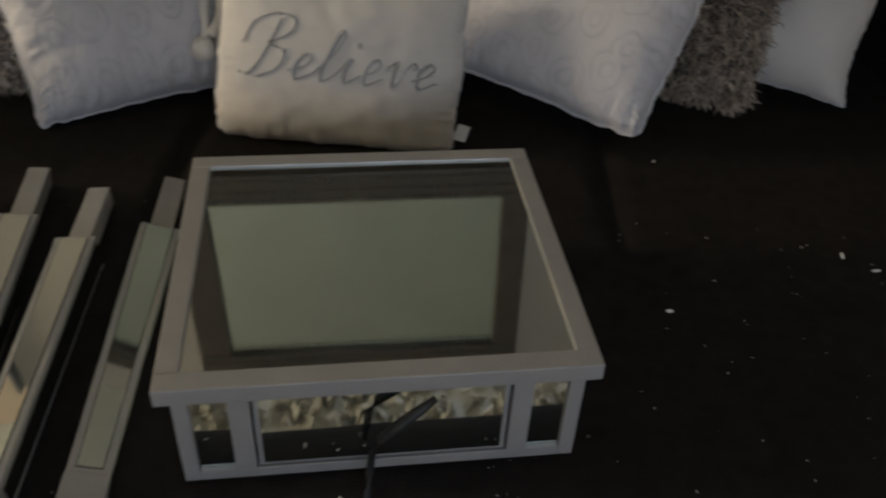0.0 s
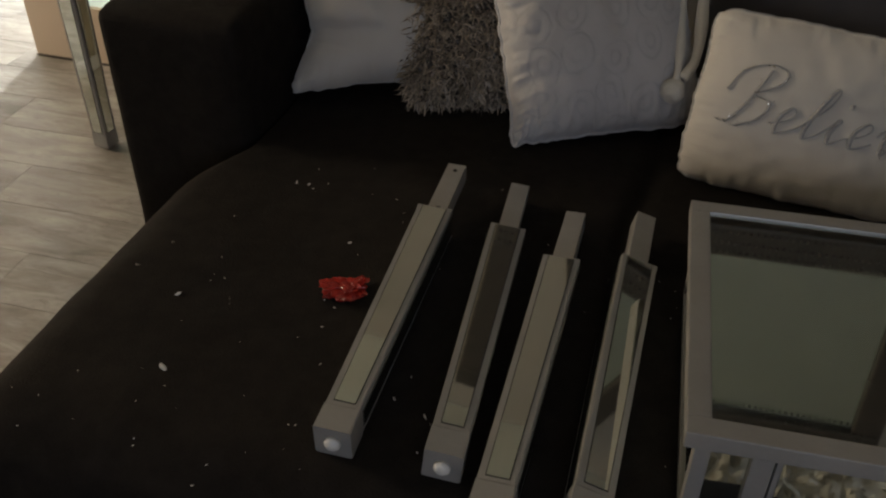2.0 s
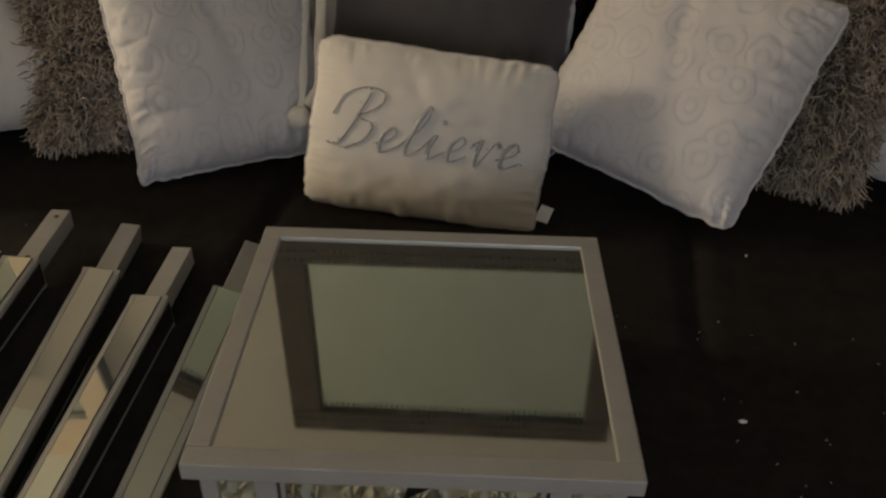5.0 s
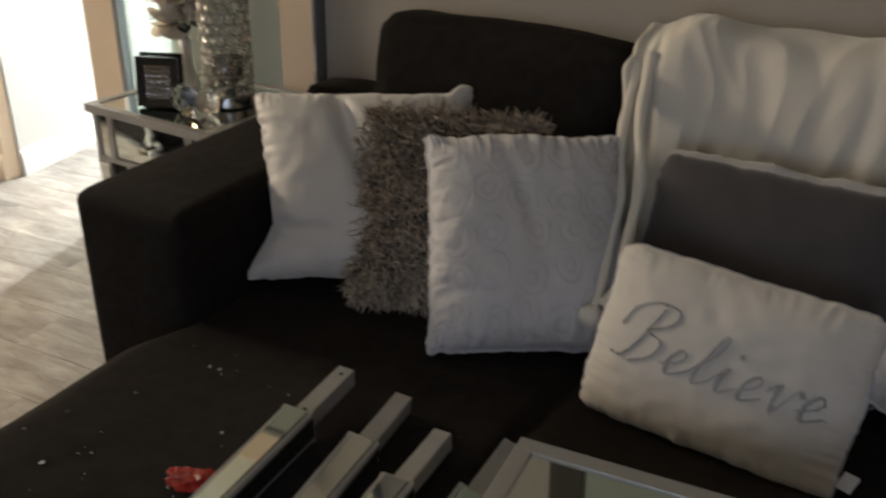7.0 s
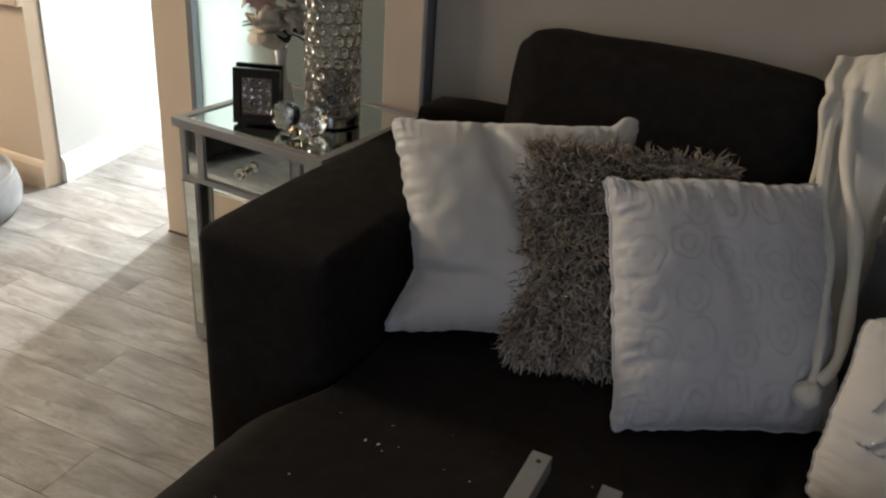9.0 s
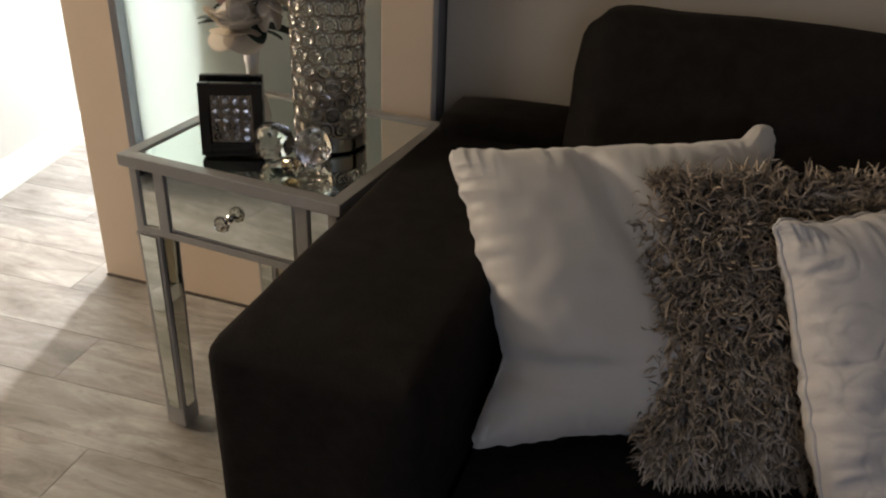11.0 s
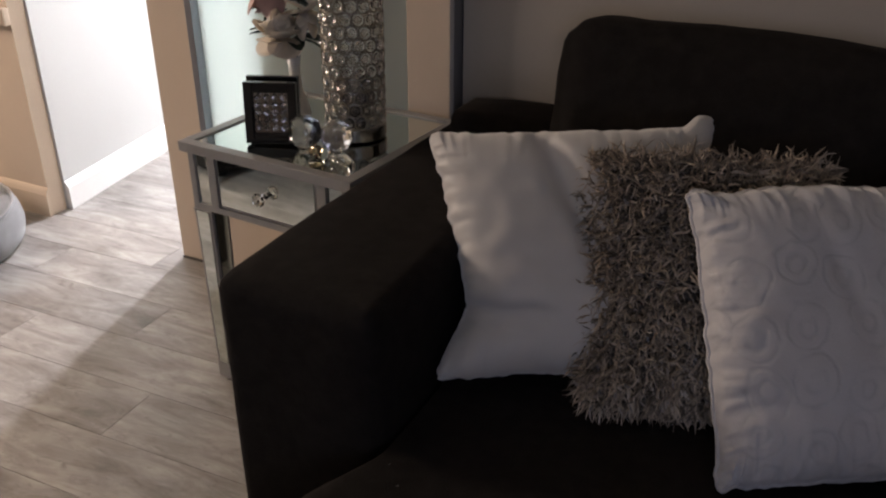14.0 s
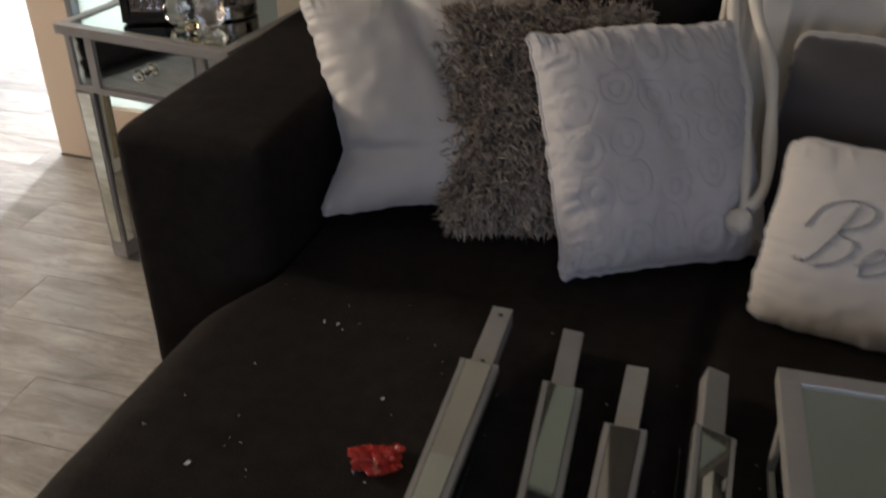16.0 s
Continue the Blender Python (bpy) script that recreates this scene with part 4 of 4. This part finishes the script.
LEG = "loose silver table leg with mirror strip, lying on the seat"
loose_leg((0.637, -0.055), (0.576, 0.565), SEAT + 0.027, SEAT + 0.056, 0, "loose silver table leg with mirror strip, beside the red wrapper", True)
loose_leg((0.778, -0.038), (0.688, 0.585), SEAT + 0.026, SEAT + 0.030, 4.5, LEG)
loose_leg((0.856, -0.094), (0.803, 0.538), SEAT + 0.026, SEAT + 0.030, -3, LEG)
loose_leg((0.960, -0.064), (0.912, 0.578), SEAT + 0.026, SEAT + 0.030, 14, "loose silver table leg with mirror strip, beside the table top")


# ---- red wrapper ----
def wrapper():
    """A twist of foil: a creased middle with two flared, pleated ends."""
    bm = bmesh.new()
    bmesh.ops.create_icosphere(bm, subdivisions=5, radius=1)
    for v in bm.verts:
        c = v.co.copy()
        n = noise.noise(c * 1.7) + 0.6 * abs(noise.noise(c * 3.6)) + 0.35 * abs(noise.noise(c * 8))
        r = 0.70 + 0.60 * n
        flare = max(0, abs(c.x) - 0.62) / 0.38
        pleat = 1 + 0.5 * flare * noise.noise(Vector((c.x, c.y * 7, c.z * 7)))
        v.co = Vector((c.x * 0.035 * r * (1 + 0.25 * flare), c.y * 0.024 * r * (1 + 1.1 * flare) * pleat + 0.010 * c.x * c.x, max(-0.003, c.z * 0.017 * r * pleat + 0.007)))
    return bm


w = finish("wrapper", wrapper(), M_RED)
w.matrix_world = pose(0.514, 0.242, SEAT + 0.003, 0, 0, 24)
tagged(w, "crumpled red cellophane sweet wrapper on the seat", "wrapper")

# ---- on the side table ----
ST = 0.667


def crystal_lamp():
    x, y = -0.405, 1.272
    lamp = thing("crystal_lamp", pose(x, y, ST + 0.0005), "tall cylinder lamp of wire rings with crystal beads", "lamp")
    bm = bmesh.new()
    lathe(bm, [(0.070, 0), (0.072, 0.003), (0.072, 0.030), (0.069, 0.034), (0.05, 0.034)], 48)
    part("base", bm, M_CHROME, lamp, "dark chrome base ring", smooth=False)
    bm = bmesh.new()
    lathe(bm, [(0.02, 0.034), (0.02, 0.055), (0.045, 0.075), (0.047, 0.13), (0.044, 0.13), (0.03, 0.08)], 24)
    part("candle_cup", bm, M_CHROME, lamp, "smoked candle cup inside", smooth=True)
    R, rows, cols, pitch = 0.069, 13, 15, 0.0290
    ring = bmesh.new()
    tube(ring, [(0.0155 * math.cos(a * math.pi / 8), 0, 0.0155 * math.sin(a * math.pi / 8)) for a in range(16)], 0.0016, 5, True)
    rme = bpy.data.meshes.new("ring")
    ring.to_mesh(rme)
    rme.materials.append(M_RING)
    bead = bmesh.new()
    bmesh.ops.create_icosphere(bead, subdivisions=2, radius=0.0098)
    bead.transform(Matrix.Diagonal((1, 0.42, 1, 1)))
    bme = bpy.data.meshes.new("bead")
    bead.to_mesh(bme)
    bme.materials.append(M_BEAD)
    for j in range(rows):
        for i in range(cols):
            a = 360 * (i + 0.5 * (j % 2)) / cols
            m = pose(0, 0, 0.047 + pitch * j, 0, 0, a) @ Matrix.Translation((0, -R, 0))
            o = new("ring", rme)
            o.parent, o.matrix_local = lamp, m
            o = new("bead", bme)
            o.parent, o.matrix_local = lamp, m
    return lamp


crystal_lamp()


def photo_frame(m, label):
    f = thing("crystal_picture", m, label, "ornament", "black frames on the side table")
    w, h = 0.060, 0.140
    for b in ((-w, -w + 0.020, 0, h), (w - 0.020, w, 0, h), (-w + 0.020, w - 0.020, 0, 0.024), (-w + 0.020, w - 0.020, h - 0.024, h)):
        part("bar", box(b[0], b[1], -0.009, 0.009, b[2], b[3], 0.002), M_BLACKGLASS, f)
    part("back", box(-w + 0.020, w - 0.020, 0.0, 0.006, 0.024, h - 0.024), M_CHROME, f, "dark mirrored backing")
    bm = bmesh.new()
    bmesh.ops.create_icosphere(bm, subdivisions=1, radius=0.0085)
    me = bpy.data.meshes.new("crystal")
    bm.to_mesh(me)
    bm.free()
    me.materials.append(M_CRYSTAL)
    for i in range(4):
        for j in range(5):
            o = new("crystal", me)
            o.parent = f
            o.matrix_local = pose(-0.0285 + 0.019 * i, -0.004, 0.036 + 0.0175 * j, 17 * i, 31 * j, 13 * (i + j))
    part("strut", box(-0.012, 0.012, 0.009, 0.045, 0.0, 0.008, 0.001), M_BLACKGLASS, f)
    return f


photo_frame(pose(-0.528, 1.118, ST + 0.0005, -6, 0, 27), "black glass frame filled with crystal drops")
photo_frame(pose(-0.556, 1.160, ST + 0.0005, -6, 0, 27), "second black glass frame standing behind the first")


def faceted_ball(p, r, mat, label, cut=2):
    bm = bmesh.new()
    bmesh.ops.create_icosphere(bm, subdivisions=cut, radius=r)
    for v in bm.verts:
        v.co.z = max(v.co.z, -r * 0.9)
    ob = finish("crystal_ball", bm, mat)
    ob.matrix_world = pose(p[0], p[1], ST + r * 0.9 + 0.0005, 0, 0, 20)
    return tagged(ob, label, "ornament", "glass ornaments on the side table")


faceted_ball((-0.448, 1.138), 0.040, M_BALL, "clear faceted crystal ball on the mirrored top")
faceted_ball((-0.372, 1.156), 0.038, M_BALL, "smaller clear faceted crystal ball by the lamp")
faceted_ball((-0.385, 1.096), 0.018, glassy("amber_glass", (0.95, 0.80, 0.55)), "small amber-tinted crystal by the balls", 1)

# vase with artificial flowers
vase = thing("flower_vase", pose(-0.610, 1.305, ST + 0.0005), "slim white vase of pink and cream artificial flowers", "vase")
bm = bmesh.new()
lathe(bm, [(0.032, 0), (0.034, 0.004), (0.030, 0.03), (0.016, 0.07), (0.013, 0.11), (0.018, 0.150), (0.014, 0.150), (0.010, 0.11)], 24)
part("vessel", bm, M_PLASTIC, vase, "white ceramic vessel", smooth=True)


def petal(bm, base, d, L, w, curl, n=6):
    d = Vector(d).normalized()
    s = d.cross(Vector((0, 0, 1)))
    s = s.normalized() if s.length > 0.05 else Vector((1, 0, 0))
    u = s.cross(d)
    prev = None
    for k in range(n + 1):
        f = k / n
        wid = w * math.sin(math.pi * min(0.97, 0.08 + 0.90 * f)) ** 0.55
        c = Vector(base) + d * L * f + u * curl * L * f * f
        row = [bm.verts.new(c + s * wid * q + u * 0.25 * wid * abs(q)) for q in (-1, 0, 1)]
        if prev:
            for q in range(2):
                bm.faces.new((prev[q], prev[q + 1], row[q + 1], row[q]))
        prev = row


def bloom(c, r, mat, label, seed, layers, facing=(0.35, -0.8, 0.45)):
    rr = random.Random(seed)
    bm = bmesh.new()
    fz = Vector(facing).normalized()
    q = fz.to_track_quat("Z", "Y").to_matrix()
    for ly, (num, tilt, L, w, curl) in enumerate(layers):
        for k in range(num):
            a = 2 * math.pi * (k + 0.5 * ly) / num + rr.uniform(-.2, .2)
            t = radians(tilt + rr.uniform(-8, 8))
            d = q @ Vector((math.cos(a) * math.cos(t), math.sin(a) * math.cos(t), math.sin(t)))
            petal(bm, Vector(c), d, r * L * rr.uniform(.85, 1.1), r * w, curl + rr.uniform(-.1, .1))
    ob = part("bloom", bm, mat, vase, label, smooth=True)
    so = ob.modifiers.new("thickness", "SOLIDIFY")
    so.thickness = 0.001
    return ob


FULL = ((6, -6, 1.05, 0.42, -0.10), (6, 20, 0.92, 0.40, 0.10), (5, 46, 0.70, 0.34, 0.25), (4, 68, 0.48, 0.26, 0.4))
ROSE = ((6, 12, 0.92, 0.66, 0.45), (5, 38, 0.85, 0.62, 0.55), (4, 60, 0.70, 0.50, 0.6), (3, 76, 0.55, 0.40, 0.5))
LILY = ((6, 18, 1.0, 0.36, -0.22), (4, 50, 0.70, 0.26, -0.1))
BLOOMS = (((-0.036, -0.020, 0.322), 0.080, M_PINK, "rose-gold pink bloom", FULL, (0.10, -0.75, 0.55)),
          ((0.010, -0.056, 0.205), 0.066, M_PETAL, "cream peony bloom", ROSE, (0.35, -0.80, 0.30)),
          ((0.040, 0.0, 0.335), 0.072, M_PETAL, "cream lily bloom", LILY, (0.35, -0.70, 0.55)),
          ((0.062, -0.02, 0.262), 0.058, M_PETAL, "cream lily bloom", LILY, (0.60, -0.70, -0.10)),
          ((-0.046, -0.045, 0.268), 0.022, M_PINK, "small pink bud", ROSE, (-0.20, -0.60, -0.50)))
for k, (c, r, mat, label, layers, facing) in enumerate(BLOOMS):
    bloom(c, r, mat, label, k + 1, layers, facing)
    part("stem", tube(bmesh.new(), [(0, 0, 0.11), (c[0] * 0.3, c[1] * 0.3, 0.16), (c[0] * 0.9, c[1] * 0.6, c[2])], 0.0022, 6), M_LEAF, vase)
rr = random.Random(9)
for k in range(17):
    a = rr.uniform(0, 6.28)
    bm = bmesh.new()
    petal(bm, (0.01 * math.cos(a), 0.01 * math.sin(a), rr.uniform(0.19, 0.30)), (math.cos(a), math.sin(a) * 0.8, rr.uniform(-0.3, 0.5)), rr.uniform(0.05, 0.095), 0.021, -0.2)
    lf = part("leaf", bm, M_LEAF, vase, smooth=True)
    lf.modifiers.new("thickness", "SOLIDIFY").thickness = 0.0008

# ---- framed mirror over the sofa, seen in the table top ----
wm = thing("wall_mirror", WALL @ pose(2.40, 0, 1.81, 0, 0, 0), "wide wall mirror in a dark brown beaded frame", "mirror")
W2, H2, B2, TOP2, SIDE2 = 0.575, 0.43, 0.112, 0.086, 0.090
part("glass", box(-W2 + B2, W2 - SIDE2, -0.022, -0.012, -H2 + B2, H2 - TOP2), M_MIRROR, wm, "mirror glass")
for b in ((-W2, W2, H2 - TOP2, H2), (-W2, W2, -H2, -H2 + B2), (-W2, -W2 + B2, -H2 + B2, H2 - TOP2), (W2 - SIDE2, W2, -H2 + B2, H2 - TOP2)):
    part("frame_bar", box(b[0], b[1], -0.045, -0.003, b[2], b[3], 0.006), M_DARKFRAME, wm)
bm = bmesh.new()
for sy in (-1, 1):
    for off in (0.02, 0.06, 0.095):
        for k in range(56):
            bmesh.ops.create_icosphere(bm, subdivisions=1, radius=0.0065, matrix=Matrix.Translation((-W2 + 0.02 + k * 2 * (W2 - 0.02) / 55, -0.045, sy * (H2 - off))))
tagged(part("beading", bm, M_CHROME, wm, "rows of small bright beads"), kind="stuff")

# ---- round pet bed by the hall ----
bed = thing("pet_bed", pose(-2.125, 1.01, 0.0), "round grey plush pet bed on the floor", "pet bed")
bm = bmesh.new()
lathe(bm, [(0.20, 0.0), (0.345, 0.0), (0.362, 0.02), (0.368, 0.07), (0.360, 0.118), (0.345, 0.136), (0.30, 0.130)], 64)
for v in bm.verts:
    v.co += 0.007 * noise.noise_vector(v.co * 9)
    v.co.z = max(v.co.z, 0.001)
part("side_band", bm, M_BED, bed, "pale grey velour band", smooth=True)
bm = bmesh.new()
prof = [(0.10, 0.004), (0.33, 0.02), (0.340, 0.130)] + [(0.336 - 0.042 * k, 0.139 + 0.006 * math.sin(k * 0.45)) for k in range(8)]
lathe(bm, prof, 64)
for v in bm.verts:
    v.co += 0.010 * noise.noise_vector(v.co * 8) * (1 if v.co.z > 0.1 else 0)
    v.co.z = max(v.co.z, 0.002)
part("pad", bm, M_BEDIN, bed, "dark grey fleece pad", smooth=True)
bm = tube(bmesh.new(), [(0.346 * math.cos(k * math.pi / 32), 0.346 * math.sin(k * math.pi / 32), 0.139) for k in range(64)], 0.006, 6, True)
part("piping", bm, M_BED, bed, smooth=True)

# ---- ivory rug before the sofa, seen in the drawer mirror ----
rr = random.Random(21)
verts, faces = [], []
for k in range(9000):
    x, y = rr.uniform(-0.1, 3.0), rr.uniform(-2.2, -0.36)
    L, wd = rr.uniform(0.03, 0.055), rr.uniform(0.006, 0.012)
    a = rr.uniform(0, 6.28)
    d = Vector((rr.gauss(0, .5), rr.gauss(0, .5), 1)).normalized() * L
    s = Vector((math.cos(a), math.sin(a), 0)) * wd
    t = Vector((-math.sin(a), math.cos(a), 0)) * wd
    b0 = len(verts)
    p = Vector((x, y, 0.006))
    verts += [p - s - t, p + s - t, p + t, p + d * 0.7 - s, p + d * 0.7 + s * 0.8, p + d + t * 0.6]
    faces += [(b0, b0 + 1, b0 + 4, b0 + 3), (b0 + 1, b0 + 2, b0 + 5, b0 + 4), (b0 + 2, b0, b0 + 3, b0 + 5), (b0 + 3, b0 + 4, b0 + 5)]
rug = thing("rug", pose(0, 0, 0), "ivory shaggy rug on the floor before the sofa", "rug")
part("backing", box(-0.15, 3.05, -2.25, -0.34, 0.0, 0.010), M_RUG, rug)
me = bpy.data.meshes.new("pile")
me.from_pydata(verts, [], faces)
me.materials.append(M_RUG)
pile = new("pile", me)
pile.parent = rug
tagged(pile, "ivory shag pile", kind="stuff")

# ---- dark footstool, seen in the side table's mirrors ----
stool = thing("footstool", pose(-1.66, 0.05, 0, 0, 0, 16), "low black fabric footstool with a pale fluffy corner trim", "footstool")
part("body", soft_box(-0.80, 0.0, -0.80, 0.0, 0.03, 0.36, 0.03, 10, 10, 10, 0.006, 0.004, 21), M_SOFA, stool, smooth=True)
part("cushion_top", soft_box(-0.81, 0.01, -0.81, 0.01, 0.36, 0.46, 0.035, 10, 10, 10, 0.012, 0.005, 22), M_SOFA, stool, smooth=True)
for fx in (-0.72, -0.08):
    for fy in (-0.72, -0.08):
        part("foot", box(fx - 0.025, fx + 0.025, fy - 0.025, fy + 0.025, 0.0, 0.035, 0.004), M_BLACKFELT, stool)
part("trim", tube(bmesh.new(), [(0.004 + 0.006 * math.sin(k * 1.3), 0.006 + 0.005 * math.sin(k * 2.1), 0.02 + 0.02 * k) for k in range(22)], [0.013 + 0.003 * math.sin(k * 2.7) for k in range(22)], 8), M_THROW, stool, "pale fluffy corner trim", smooth=True)

# ---- unseen window behind the viewer, added to house the cool fill ----
w2 = thing("added_window", pose(1.9, -3.1, 1.5), "plain unseen window added behind the viewer for the cool fill", "window", kind="structure")
for b in ((-0.8, 0.8, 0.55, 0.6), (-0.8, 0.8, -0.6, -0.55), (-0.8, -0.75, -0.55, 0.55), (0.75, 0.8, -0.55, 0.55), (-0.02, 0.02, -0.55, 0.55)):
    part("window_frame", box(b[0], b[1], -0.07, -0.02, b[2], b[3], 0.004), M_WHITE, w2)

# ---- plaster and polystyrene chips on the seat ----
rr = random.Random(33)
bm = bmesh.new()
spots = [(rr.uniform(0.15, 2.2), rr.uniform(-0.18, 0.62), rr.uniform(0.0008, 0.0024)) for _ in range(230)]
spots += [(rr.gauss(1.30, 0.18), rr.gauss(-0.03, 0.03), rr.uniform(0.002, 0.005)) for _ in range(14)]
spots += [(0.281, 0.502, 0.004), (0.305, 0.505, 0.004), (0.320, 0.494, 0.003), (2.055, 0.527, 0.009), (2.10, 0.49, 0.008), (0.345, -0.005, 0.009), (0.46, 0.36, 0.004), (0.27, 0.14, 0.006), (1.72, 0.36, 0.007), (1.78, 0.80, 0.005), (0.60, 0.30, 0.005), (0.74, 0.31, 0.005), (0.72, 0.05, 0.005)]
for x, y, r in spots:
    q = local((x, y, 0))
    m = Matrix.Translation((x, y, seat_top(q.x, q.y) + r * 0.25)) @ Euler((rr.uniform(-.4, .4), rr.uniform(-.4, .4), rr.uniform(0, 6.28))).to_matrix().to_4x4() @ Matrix.Diagonal((1, rr.uniform(0.25, 0.55), 0.30, 1))
    bmesh.ops.create_icosphere(bm, subdivisions=1, radius=r, matrix=m)
for v in bm.verts:
    v.co += 0.0006 * noise.noise_vector(v.co * 400)
chips = finish("chips", bm, M_CHIP)
tagged(chips, "scattered small white chips littering the seat", "debris", kind="stuff")

# ---- floor planks ----
PL, PW, GAP = 0.92, 0.182, 0.0005
pm = box(-PL / 2 + GAP, PL / 2 - GAP, -PW / 2 + GAP, PW / 2 - GAP, -0.006, 0.0, 0.0005, 1)
pme = bpy.data.meshes.new("plank")
pm.to_mesh(pme)
pm.free()
pme.materials.append(M_PLANK)
FL = pose(-0.93, 0.87, 0, 0, 0, 7)
rest = bmesh.new()
for j in range(-22, 24):
    off = (0.37 * j) % 1.0
    for i in range(-6, 7):
        m = FL @ Matrix.Translation(((i + off) * PL, (j + 0.5) * PW, 0))
        p = m.translation
        if not (-4.1 < p.x < 3.6 and -3.0 < p.y < 4.6):
            continue
        if -3.4 < p.x < 0.7 and -0.6 < p.y < 3.2:
            o = new("plank", pme)
            o.parent, o.matrix_local = floor, m
        elif p.y < -0.5 or p.x < -3.3:
            rest.from_mesh(pme)
            rest.verts.ensure_lookup_table()
            for v in rest.verts[-len(pme.vertices):]:
                v.co = m @ v.co
tagged(finish("planks", rest, M_PLANK, floor), kind="stuff")
